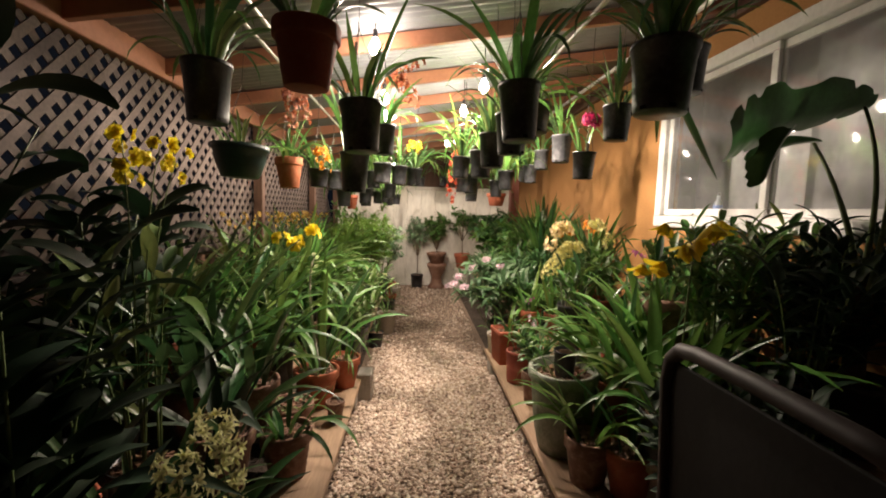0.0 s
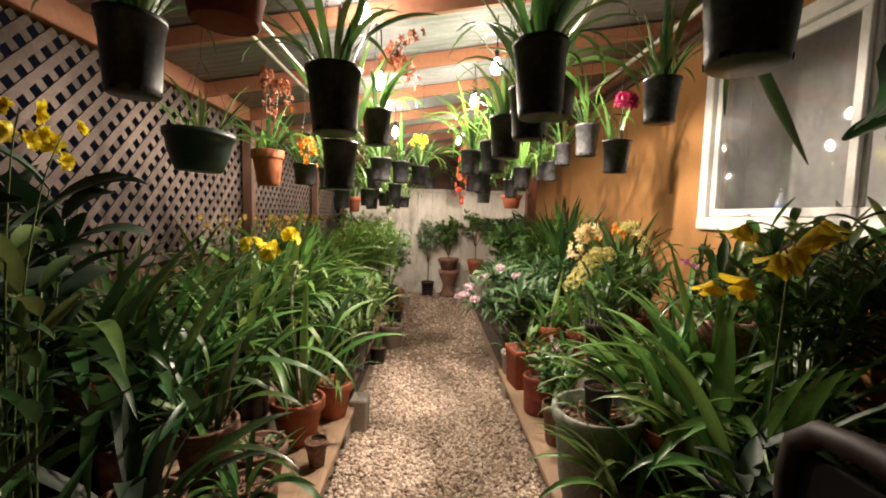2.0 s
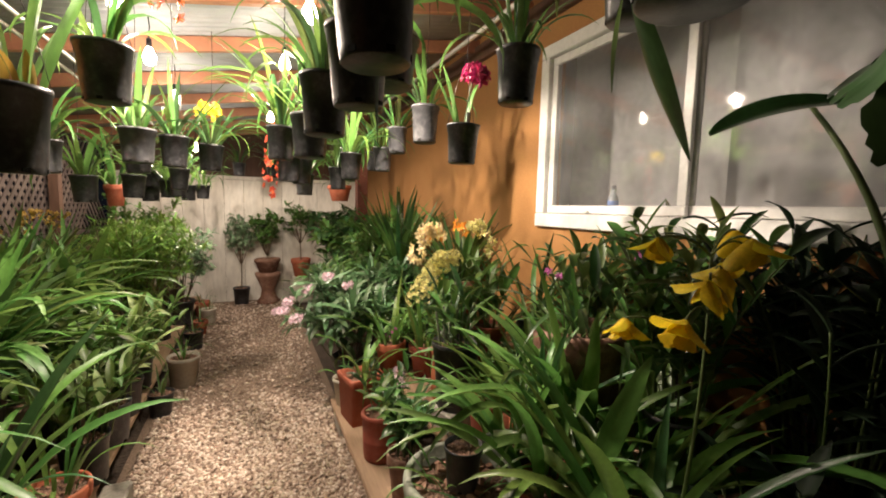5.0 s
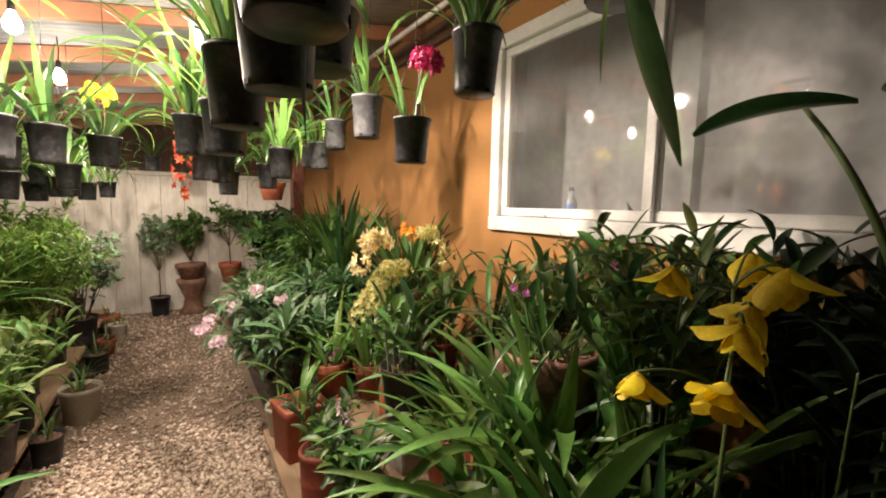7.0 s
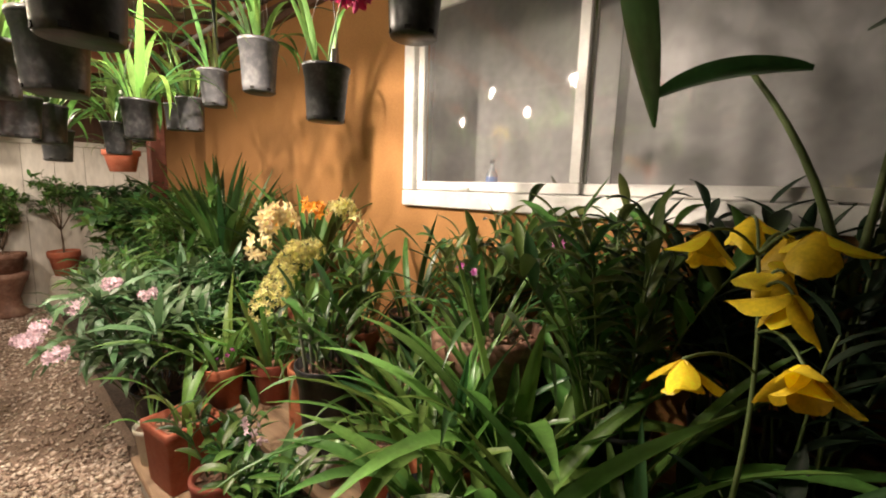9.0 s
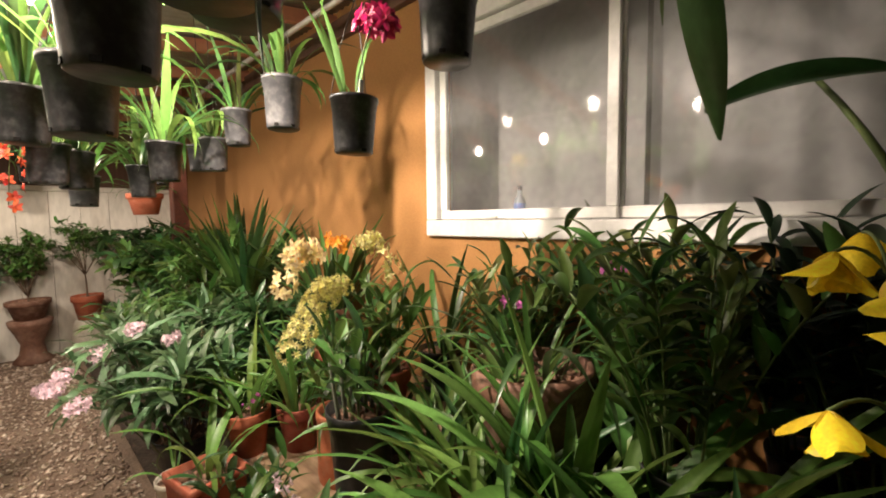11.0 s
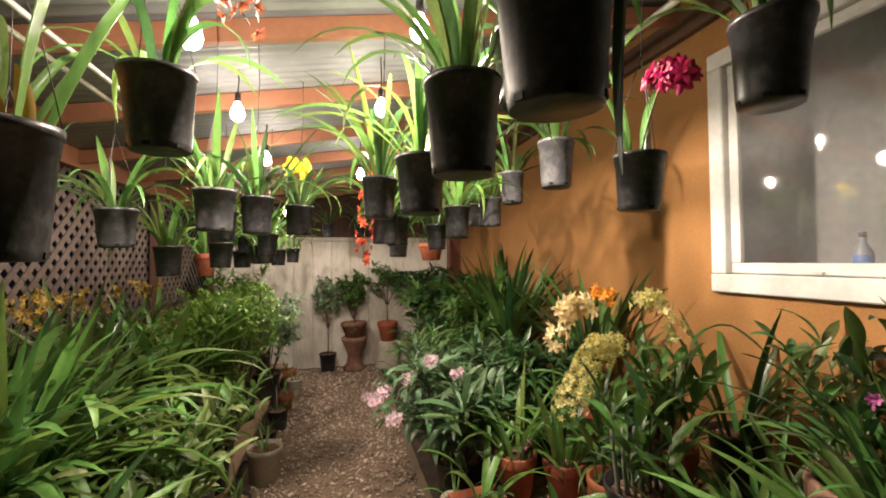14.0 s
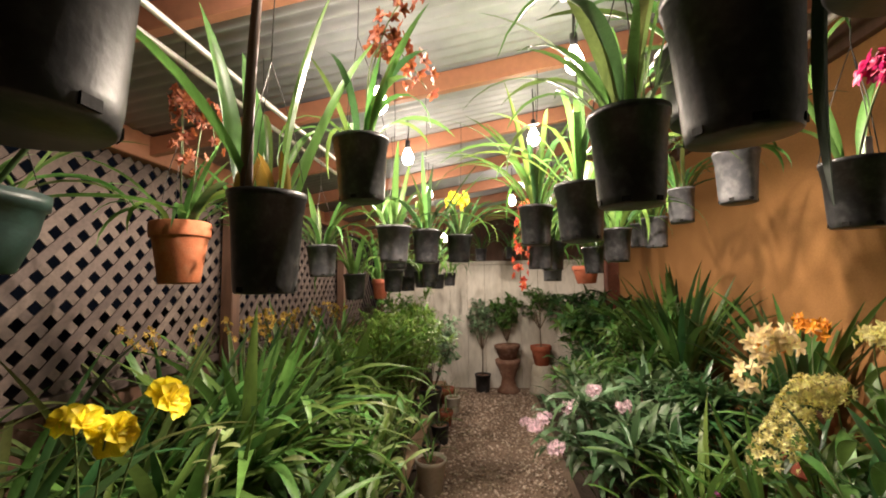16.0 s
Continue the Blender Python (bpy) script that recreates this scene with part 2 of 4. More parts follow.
def petals_mesh(material, count=5, ratio=0.5, cup=40, lip=True, droop=30, fine=0):
    verts, faces = [], []
    for k in range(count):
        v, f = ribbon(0.5, 0.5 * ratio * rnd.uniform(0.9, 1.1), droop + rnd.uniform(-10, 10), oval, 0.45 if fine else 0.3, 10 if fine else 5, rnd.uniform(-0.3, 0.3) if fine else 0, cup + rnd.uniform(-8, 8), 7 if fine else 5)
        if fine:
            v = [Vector(p) * (1 + 0.05 * math.sin(9 * p[2] + 40 * p[1])) for p in v]
        m = Matrix.Rotation(2 * math.pi * k / count + rnd.uniform(-0.1, 0.1), 4, "Z")
        b = len(verts)
        verts += [m @ Vector(p) for p in v]
        faces += [tuple(i + b for i in q) for q in f]
    if lip:
        for k in (-0.5, 0.5):
            v, f = ribbon(0.28, 0.2, 120, oval, 0.6, 4, 0, 85)
            m = Matrix.Rotation(k, 4, "Z")
            b = len(verts)
            verts += [m @ Vector(p) for p in v]
            faces += [tuple(i + b for i in q) for q in f]
    return mesh_of("flower", verts, faces, material)


FLOWER = {}
for key, material in (("yellow", F_YELLOW), ("cream", F_CREAM), ("lemon", F_LEMON), ("orange", F_ORANGE), ("rust", F_RUST), ("red", F_RED), ("magenta", F_MAGENTA), ("pink", F_PINK), ("purple", F_PURPLE), ("dull", F_DULL), ("white", F_WHITE)):
    FLOWER[key] = [petals_mesh(material, 5, 0.55, 35, True, 30), petals_mesh(material, 5, 0.5, 55, True, 45), petals_mesh(material, 6, 0.45, 20, True, 20)]
FLOWER["yellow"] = [petals_mesh(F_YELLOW, 6, 0.95, c, True, d, 1) for c, d in ((38, 40), (55, 60), (28, 25))]
def tuft(material):
    """Three small spidery blooms in one tight bunch."""
    verts, faces = [], []
    for k in range(3):
        one = petals_mesh(material, 6, 0.3, 58, True, 55)
        m = Matrix.Rotation(2.1 * k, 4, "Z") @ Matrix.Translation((0.32, 0, rnd.uniform(-0.1, 0.15))) @ Matrix.Rotation(0.5, 4, "Y") @ Matrix.Scale(0.62, 4)
        b = len(verts)
        verts += [m @ v.co for v in one.vertices]
        faces += [tuple(i + b for i in f.vertices) for f in one.polygons]
        bpy.data.meshes.remove(one)
    return mesh_of("flower", verts, faces, material)


SPIDER = {"lemon": [tuft(F_LEMON) for _ in range(3)], "white": [petals_mesh(F_WHITE, 6, 0.28, 60, True, 70), petals_mesh(F_WHITE, 5, 0.3, 40, True, 50)]}
def hooded(material):
    verts, faces = [], []
    for turn, length, ratio, start, droop in ((0, 0.58, 0.72, 22, -25), (112, 0.52, 0.66, 42, -8), (248, 0.52, 0.66, 36, 18), (58, 0.44, 0.62, 66, 24), (302, 0.44, 0.62, 70, 30), (180, 0.36, 0.7, 80, 45)):
        v, f = ribbon(length, 0.5 * ratio, droop + rnd.uniform(-14, 14), lance, 0.4, 10, rnd.uniform(-0.7, 0.7), start + rnd.uniform(-8, 8), 7)
        m = Matrix.Rotation(radians(turn + rnd.uniform(-12, 12)), 4, "Z")
        b = len(verts)
        verts += [m @ (Vector(p) * (1 + 0.07 * math.sin(13 * p[2] + 27 * p[1] + turn))) for p in v]
        faces += [tuple(i + b for i in q) for q in f]
    return mesh_of("flower", verts, faces, material)


F_GOLD = petalmat("golden yellow petal", (0.87, 0.66, 0.035))
BELL = {"yellow": [hooded(F_GOLD) for _ in range(4)]}

# ---- structure ----
def structure(name, me, label, category, m=None):
    ob = new(name, me)
    if m is not None:
        ob.matrix_basis = m
    return tagged(ob, label, category, kind="structure")


LAT_X, WALL_X, FAR_Y, BACK_Y = -1.87, 1.97, 9.42, -1.6


def roof_z(x):
    return 2.52 + 0.165 * (x - LAT_X)


structure("ground", box_mesh("ground", (60, 60, 0.2), EARTH, 0, (0, 4, -0.125)), "dark bare soil under the benches", "ground")
path_bed = structure("path", box_mesh("path", (1.36, 11.2, 0.03), GRAVEL, 0, (0.0, 3.9, -0.015)), "tan gravel path between planks", "path")

# house wall with the window opening
WY0, WY1, WZ0, WZ1 = 1.62, 4.26, 1.505, 2.75
bm = bmesh.new()
for y0, y1, z0, z1 in ((BACK_Y, WY0 + 0.03, 0, 3.4), (WY1 - 0.03, FAR_Y + 0.2, 0, 3.4), (WY0 + 0.03, WY1 - 0.03, 0, WZ0 + 0.03), (WY0 + 0.03, WY1 - 0.03, WZ1 - 0.03, 3.4)):
    r = bmesh.ops.create_cube(bm, size=1)
    bmesh.ops.scale(bm, vec=(0.16, y1 - y0, z1 - z0), verts=r["verts"])
    bmesh.ops.translate(bm, vec=(WALL_X + 0.08, (y0 + y1) / 2, (z0 + z1) / 2), verts=r["verts"])
me = bpy.data.meshes.new("wall_east")
bm.to_mesh(me)
bm.free()
me.materials.append(STUCCO)
structure("wall_east", me, "ochre orange stucco house wall", "wall")

# window with two lites, sashes, glass
GLASS = bpy.data.materials.new("window glass")
GLASS.use_nodes = True
nt = GLASS.node_tree
nt.nodes.remove(nt.nodes["Principled BSDF"])
tr, gl, mx, fr, haze, mx2 = (nt.nodes.new(k) for k in ("ShaderNodeBsdfTransparent", "ShaderNodeBsdfGlossy", "ShaderNodeMixShader", "ShaderNodeFresnel", "ShaderNodeBsdfDiffuse", "ShaderNodeMixShader"))
gl.inputs["Roughness"].default_value = 0.03
fr.inputs["IOR"].default_value = 1.95
haze.inputs["Color"].default_value = (0.6, 0.6, 0.6, 1)
hz_noise, hz_ramp = nt.nodes.new("ShaderNodeTexNoise"), nt.nodes.new("ShaderNodeMapRange")
hz_noise.inputs["Scale"].default_value = 1.6
hz_ramp.inputs["From Min"].default_value, hz_ramp.inputs["From Max"].default_value = 0.3, 0.75
hz_ramp.inputs["To Min"].default_value, hz_ramp.inputs["To Max"].default_value = 0.07, 0.25
nt.links.new(hz_noise.outputs["Fac"], hz_ramp.inputs["Value"])
nt.links.new(hz_ramp.outputs[0], mx2.inputs[0])
nt.links.new(tr.outputs[0], mx2.inputs[1])
nt.links.new(haze.outputs[0], mx2.inputs[2])
nt.links.new(fr.outputs[0], mx.inputs[0])
nt.links.new(mx2.outputs[0], mx.inputs[1])
nt.links.new(gl.outputs[0], mx.inputs[2])
nt.links.new(mx.outputs[0], nt.nodes["Material Output"].inputs["Surface"])

window = thing("window_1", "white framed sliding window with dusty glass", "window", pose(WALL_X, 0, 0), kind="structure")


def bar(name, y0, y1, z0, z1, x0, x1, material=WHITE, parent=window, bev=0.006):
    return part(name, box_mesh(name, (x1 - x0, y1 - y0, z1 - z0), material, bev, ((x0 + x1) / 2, (y0 + y1) / 2, (z0 + z1) / 2)), parent)


FW = 0.085
bar("window_sill", WY0, WY1, WZ0, WZ0 + FW + 0.008, -0.035, 0.09)
bar("window_frame", WY0, WY1, WZ1 - FW, WZ1, -0.03, 0.09)
bar("window_frame", WY1 - FW, WY1, WZ0 + FW + 0.010, WZ1 - FW - 0.002, -0.03, 0.09)
bar("window_frame", WY0, WY0 + FW, WZ0 + FW + 0.010, WZ1 - FW - 0.002, -0.03, 0.09)
MULL = 3.138
for k, (ya, yb, x) in enumerate(((MULL - 0.02, WY1 - FW - 0.002, 0.02), (WY0 + FW + 0.002, MULL + 0.02, 0.05))):
    za, zb, w = WZ0 + FW + 0.012, WZ1 - FW - 0.004, 0.052
    sash = bar("sash", ya, yb, za, za + w, x - 0.015, x + 0.013)
    for y0, y1, z0, z1 in ((ya, yb, zb - w, zb), (ya, ya + w, za + w + 0.001, zb - w - 0.001), (yb - w, yb, za + w + 0.001, zb - w - 0.001)):
        part("sash_bar", box_mesh("sash_bar", (0.028, y1 - y0, z1 - z0), WHITE, 0.004, (x - 0.001, (y0 + y1) / 2, (z0 + z1) / 2)), sash)
    py0, py1, pz0, pz1 = ya + w - 0.005, yb - w + 0.005, za + w - 0.005, zb - w + 0.005
    pane = part("pane", mesh_of("pane", [(x, py0, pz0), (x, py0, pz1), (x, py1, pz1), (x, py1, pz0)], [(0, 1, 2, 3)], GLASS, False), sash, label="dusty reflecting glass pane")
    pane.visible_shadow = False
part("latch", box_mesh("latch", (0.02, 0.05, 0.015), METAL, 0.003, (-0.035, 3.75, WZ0 + FW + 0.023)), window)

# dim room behind the window
room = structure("room_wall", box_mesh("room_wall", (0.05, 4.6, 3.2), ROOMDARK, 0, (3.4, 3.0, 1.7)), "dim plaster wall of the room inside", "wall")
for nm, size, c in (("room_floor", (1.3, 4.6, 0.05), (2.75, 3.0, 0.9)), ("room_ceiling", (1.3, 4.6, 0.05), (2.75, 3.0, 3.2)), ("room_side", (1.3, 0.05, 2.3), (2.75, 0.75, 2.05)), ("room_side", (1.3, 0.05, 2.3), (2.75, 5.25, 2.05))):
    structure(nm, box_mesh(nm, size, ROOMDARK, 0, c), "dim plaster of the room inside", "wall")


def curtain(y0, y1, x):
    verts, faces, n = [], [], 90
    for i in range(n + 1):
        y = y0 + (y1 - y0) * i / n
        dx = 0.022 * math.sin(y * 9.1 + 1.2 * math.sin(y * 4.3)) + 0.009 * math.sin(y * 23.7 + 2 * math.sin(y * 5.1))
        for z in (1.45, 2.1, 3.17):
            verts.append((x + dx * (1.2 if z < 2 else 0.9), y, z))
    for i in range(n):
        for k in (0, 1):
            a = i * 3 + k
            faces.append((a, a + 3, a + 4, a + 1))
    return tagged(new("curtain", mesh_of("curtain", verts, faces, CURTAIN)), "grey sheer curtain hanging behind the window", "curtain", "window curtains")


curtain(3.2, 4.6, WALL_X + 0.6)
curtain(1.7, 3.05, WALL_X + 0.20)
bottle = thing("bottle", "small clear bottle with blue label on the inner sill", "bottle", pose(WALL_X + 0.14, 3.7, 1.61))
structure("inner_sill", box_mesh("inner_sill", (0.14, 2.6, 0.03), WHITE, 0.004, (WALL_X + 0.165, 3.0, 1.592)), "white inner window sill", "sill")
part("body", lathe("body", [(0.03, 0), (0.032, 0.01), (0.032, 0.09), (0.014, 0.12), (0.012, 0.15)], mat("clear plastic", (0.22, 0.25, 0.28), 0.12)), bottle)
part("label", lathe("label", [(0.033, 0.03), (0.0335, 0.032), (0.0335, 0.075), (0.033, 0.077)], mat("blue label", (0.08, 0.16, 0.4), 0.4)), bottle)
part("cap", lathe("cap", [(0.014, 0.15), (0.014, 0.17), (0.012, 0.172)], GREYPOT), bottle)

# roof: corrugated sheets on sloping rafters
verts, faces = [], []
ny = int((FAR_Y + 1.8) / 0.0127)
for i in range(ny + 1):
    y = BACK_Y + i * 0.0127
    dz = 0.011 * math.sin(2 * math.pi * y / 0.076)
    for x in (LAT_X - 0.25, 0.06, WALL_X + 0.3):
        verts.append((x, y, roof_z(x) + dz + (0.012 if x > 1 else 0)))
for i in range(ny):
    for k in (0, 1):
        a = i * 3 + k
        faces.append((a, a + 1, a + 4, a + 3))
roof_sheet = new("ceiling", mesh_of("ceiling", verts, faces, ROOFMAT))
tagged(roof_sheet, "white corrugated plastic patio roof", "roof", kind="structure")
sol = roof_sheet.modifiers.new("thickness", "SOLIDIFY")
sol.thickness = 0.003
SLOPE = math.degrees(math.atan(0.165))
rafter_mesh = box_mesh("rafter", (4.05, 0.045, 0.10), TERRAPAINT, 0.004)
for y in (-1.2, -0.4, 0.4, 1.2, 2.0, 2.8, 3.6, 4.45, 5.25, 6.1, 6.9, 7.7, 8.5, 9.25):
    tagged(new("rafter", rafter_mesh), "terracotta painted roof rafter", "beam", "roof rafters", "structure").matrix_basis = pose(0.05, y, roof_z(0.05) - 0.066, 0, -SLOPE, 0)
# ledger on the house, with a pipe below
structure("ledger", box_mesh("ledger", (0.05, 11, 0.14), BROWNWOOD, 0.004, (WALL_X - 0.027, 3.9, 3.0)), "dark brown ledger board on the house wall", "beam")
structure("header_beam", box_mesh("header_beam", (0.09, 11, 0.14), TERRAPAINT, 0.005, (LAT_X + 0.01, 3.9, 2.455)), "terracotta painted header over the lattice", "beam")
for x, z, r in ((-1.02, 2.46, 0.011), (-0.92, 2.47, 0.011), (0.6, 2.48, 0.011), (1.62, 2.93, 0.019)):
    tagged(new("pipe", tube("pipe", [(x, BACK_Y, z), (x, 1.5, z), (x, 4.5, z - 0.006), (x, FAR_Y, z)], r, METAL, 8)), "pale metal tube under the roof for hanging pots", "pipe", "roof tubes", "structure")

# lattice fence
wall_west = structure("wall_west", box_mesh("wall_west", (0.03, 11, 1.2), BROWNWOOD, 0.003, (LAT_X - 0.02, 3.9, 0.6)), "dark weathered board fence below a lattice", "fence")
structure("lattice_rail", box_mesh("lattice_rail", (0.06, 11, 0.05), LATTICE, 0.004, (LAT_X, 3.9, 1.227)), "bleached lattice bottom rail", "rail")
post_mesh = box_mesh("fence_post", (0.09, 0.09, 2.385), BROWNWOOD, 0.006, (0, 0, 1.192))
for y in (-1.4, 1.1, 5.15, 7.4, 9.3):
    tagged(new("fence_post", post_mesh), "brown wooden fence post", "post", "fence posts", "structure").matrix_basis = pose(LAT_X + 0.075, y, 0)
lattice = thing("lattice", "bleached wooden diagonal lattice panel", "lattice", pose(LAT_X, 0, 0), kind="structure")
ZB, ZT = 1.255, 2.383
slat_mesh = box_mesh("slat", (0.007, 0.042, (ZT - ZB) * math.sqrt(2) - 0.02), LATTICE, 0)
y = BACK_Y - 0.05
while y < FAR_Y - 1.15:
    for sgn, dx in ((1, -0.004), (-1, 0.004)):
        part("slat", slat_mesh, lattice, pose(dx, y + 0.6, (ZB + ZT) / 2, 45 * sgn, 0, 0))
    y += 0.128

# far wall of white boards
wall_north = thing("wall_north", "white painted board wall with a plain door", "wall", pose(0, FAR_Y, 0), kind="structure")
x = -1.8
while x < 1.9:
    w = 0.29
    part("board", box_mesh("board", (w - 0.003, 0.03, 2.0), WHITEWALL, 0.004, (x + w / 2, rnd.uniform(-0.004, 0.004), 1.0)), wall_north)
    x += w
part("top_rail", box_mesh("top_rail", (3.75, 0.07, 0.06), WHITEWALL, 0.004, (0.05, -0.005, 2.032)), wall_north)
part("backing", box_mesh("backing", (3.9, 0.02, 3.2), BROWNWOOD, 0, (0.05, 0.2, 1.6)), wall_north)
structure("wall_south", box_mesh("wall_south", (4.2, 0.08, 3.3), BROWNWOOD, 0, (0.05, BACK_Y - 0.05, 1.65)), "plain dark wooden wall closing the shelter", "wall")

# bulbs on cords
GLOW = bpy.data.materials.new("lit bulb")
GLOW.use_nodes = True
e = GLOW.node_tree.nodes["Principled BSDF"]
e.inputs["Emission Color"].default_value = (*WARM, 1)
e.inputs["Emission Strength"].default_value = 60
bulb_mesh = lathe("glass", [(0.013, 0.03), (0.018, 0.018), (0.031, -0.01), (0.037, -0.035), (0.031, -0.06), (0.016, -0.074), (0.004, -0.077)], GLOW, 16)
socket_mesh = lathe("socket", [(0.006, 0.085), (0.015, 0.08), (0.016, 0.031), (0.013, 0.03)], BLACKPOT, 14)
for x, y, z, watts in BULBS:
    lamp = thing("light_bulb", "bare lit bulb hanging from a black cord", "light bulb", pose(x, y, z), "string of bulbs")
    g = part("glass", bulb_mesh, lamp)
    g.visible_shadow = False
    part("socket", socket_mesh, lamp)
    part("cord", tube("cord", [(0, 0, 0.085), (0.004, 0.01, 0.16), (0, 0, roof_z(x) - z)], 0.004, BLACKPOT, 5), lamp)
    li = bpy.data.lights.new("bulb_light", "SPOT")
    li.energy, li.color, li.shadow_soft_size = watts, WARM, 0.03
    li.spot_size, li.spot_blend = radians(179), 0.3
    new("bulb_light", li).location = (x, y, z - 0.02)

# ---- benches ----
def plank(x, y0, y1, z, w, label="worn wooden bench plank on blocks"):
    t = thing("plank_bench", label, "bench", pose(x, 0, 0), "plank benches")
    n = max(1, round((y1 - y0) / 2.4))
    for i in range(n):
        a, b = y0 + (y1 - y0) * i / n, y0 + (y1 - y0) * (i + 1) / n
        part("board", box_mesh("board", (w, b - a - 0.008, 0.038), PLANKWOOD, 0.005, (0, (a + b) / 2, z - 0.019)), t, pose(rnd.uniform(-0.008, 0.008), 0, 0))
        for yy in (a + 0.12, b - 0.12):
            part("block", box_mesh("block", (w * 0.8, 0.19, z - 0.04), CONCRETE, 0.008, (0, yy, (z - 0.04) / 2)), t)
    return t


plank(0.70, 2.38, 4.78, 0.20, 0.28)
plank(1.14, 2.38, 9.0, 0.44, 0.42)
plank(1.62, 0.9, 9.2, 0.66, 0.46)
plank(-0.72, 0.9, 4.02, 0.20, 0.28)
plank(-0.82, 4.12, 9.0, 0.20, 0.30)
plank(-1.22, 0.9, 9.0, 0.42, 0.42)
plank(-1.62, 0.9, 9.2, 0.62, 0.36)
kerb = thing("concrete_block", "rough concrete block beside the gravel", "block", pose(-0.56, 4.07, 0))
part("body", box_mesh("body", (0.12, 0.17, 0.24), CONCRETE, 0.01, (0, 0, 0.12)), kerb)

# ---- pots ----
POTS = {}


def pot_mesh(kind):
    if kind in POTS:
        return POTS[kind]
    if kind in ("black", "grey", "green"):
        m = {"black": BLACKPOT, "grey": GREYPOT, "green": GREENPOT}[kind]
        prof = [(0.37, 0), (0.385, 0.012), (0.40, 0.10), (0.455, 0.80), (0.468, 0.80), (0.472, 0.86), (0.478, 0.86), (0.48, 0.93), (0.5, 0.93), (0.502, 1.0), (0.478, 1.0), (0.45, 0.84)]
        me = lathe("pot", prof, m, 32)
        bm = bmesh.new()
        bm.from_mesh(me)
        for k in range(6):
            r = bmesh.ops.create_cube(bm, size=1)
            bmesh.ops.transform(bm, matrix=Matrix.Rotation(1.047 * k, 4, "Z") @ Matrix.Translation((0.385, 0, 0.045)) @ Matrix.Diagonal((0.03, 0.1, 0.05, 1)), verts=r["verts"])
            for f in {f for v in r["verts"] for f in v.link_faces}:
                f.material_index = 1
        bm.to_mesh(me)
        bm.free()
        me.materials.append(IRON)
        POTS[kind] = me
    elif kind == "bowl":
        POTS[kind] = lathe("pot", [(0.30, 0), (0.33, 0.02), (0.44, 0.5), (0.47, 0.80), (0.5, 0.82), (0.505, 1.0), (0.475, 1.0), (0.46, 0.82)], GREENPOT, 36)
    elif kind in ("terra", "brown", "hangbowl"):
        m = {"terra": TERRACOTTA, "brown": BROWNCLAY, "hangbowl": TERRACOTTA}[kind]
        POTS[kind] = lathe("pot", [(0.31, 0), (0.335, 0.015), (0.45, 0.74), (0.455, 0.75), (0.492, 0.755), (0.5, 0.77), (0.505, 0.97), (0.495, 1.0), (0.455, 1.0), (0.445, 0.98), (0.43, 0.82)], m, 36)
    elif kind == "cyl":
        POTS[kind] = lathe("pot", [(0.42, 0), (0.45, 0.02), (0.465, 0.1), (0.472, 0.42), (0.478, 0.44), (0.472, 0.46), (0.48, 0.9), (0.5, 0.91), (0.5, 0.985), (0.49, 1.0), (0.43, 1.0), (0.42, 0.85)], TERRACOTTA, 36)
    elif kind == "stone":
        POTS[kind] = lathe("pot", [(0.30, 0), (0.33, 0.02), (0.40, 0.3), (0.45, 0.8), (0.46, 0.86), (0.495, 0.88), (0.505, 0.93), (0.495, 0.99), (0.47, 1.0), (0.43, 0.99), (0.42, 0.84)], STONEPOT, 40)
    elif kind == "box":
        POTS[kind] = lathe("pot", [(0.33, 0), (0.345, 0.02), (0.39, 0.84), (0.41, 0.85), (0.415, 0.98), (0.405, 1.0), (0.36, 1.0), (0.35, 0.82)], TERRACOTTA, 40, 0.92)
    elif kind == "pale":
        POTS[kind] = lathe("pot", [(0.36, 0), (0.38, 0.02), (0.47, 0.86), (0.5, 0.88), (0.5, 1.0), (0.46, 1.0), (0.44, 0.84)], PALEPOT, 32)
    elif kind == "shallow":
        POTS[kind] = lathe("pot", [(0.36, 0), (0.39, 0.03), (0.46, 0.7), (0.5, 0.75), (0.508, 0.95), (0.49, 1.0), (0.455, 1.0), (0.45, 0.85)], BROWNCLAY, 44)
    return POTS[kind]


rings = 3
soil_v, soil_f = [(0, 0, 0.02)], []
for j in range(1, rings + 1):
    for i in range(18):
        a = 2 * math.pi * i / 18
        soil_v.append((0.5 * j / rings * math.cos(a), 0.5 * j / rings * math.sin(a), rnd.uniform(-0.02, 0.04)))
for i in range(18):
    soil_f.append((0, 1 + i, 1 + (i + 1) % 18))
    for j in range(1, rings):
        a, b = 1 + (j - 1) * 18, 1 + j * 18
        soil_f.append((a + i, b + i, b + (i + 1) % 18, a + (i + 1) % 18))
SOIL = mesh_of("soil", soil_v, soil_f, BARK)
chip_v, chip_f = [], []
for i in range(46):
    r, a = 0.44 * math.sqrt(rnd.random()), rnd.uniform(0, 6.28)
    m = pose(r * math.cos(a), r * math.sin(a), 0.03, rnd.uniform(-25, 25), rnd.uniform(-25, 25), rnd.uniform(0, 180))
    sx, sy, sz = rnd.uniform(0.03, 0.06), rnd.uniform(0.02, 0.035), rnd.uniform(0.01, 0.02)
    b = len(chip_v)
    chip_v += [m @ Vector((px * sx, py * sy, pz * sz)) for px in (-1, 1) for py in (-1, 1) for pz in (-1, 1)]
    chip_f += [tuple(b + q for q in f) for f in ((0, 1, 3, 2), (4, 6, 7, 5), (0, 4, 5, 1), (2, 3, 7, 6), (0, 2, 6, 4), (1, 5, 7, 3))]
CHIPS = mesh_of("bark", chip_v, chip_f, mat("bark chips", (0.27, 0.15, 0.10), 0.85, vary=0.3, grain=30, bump=0.3), False)
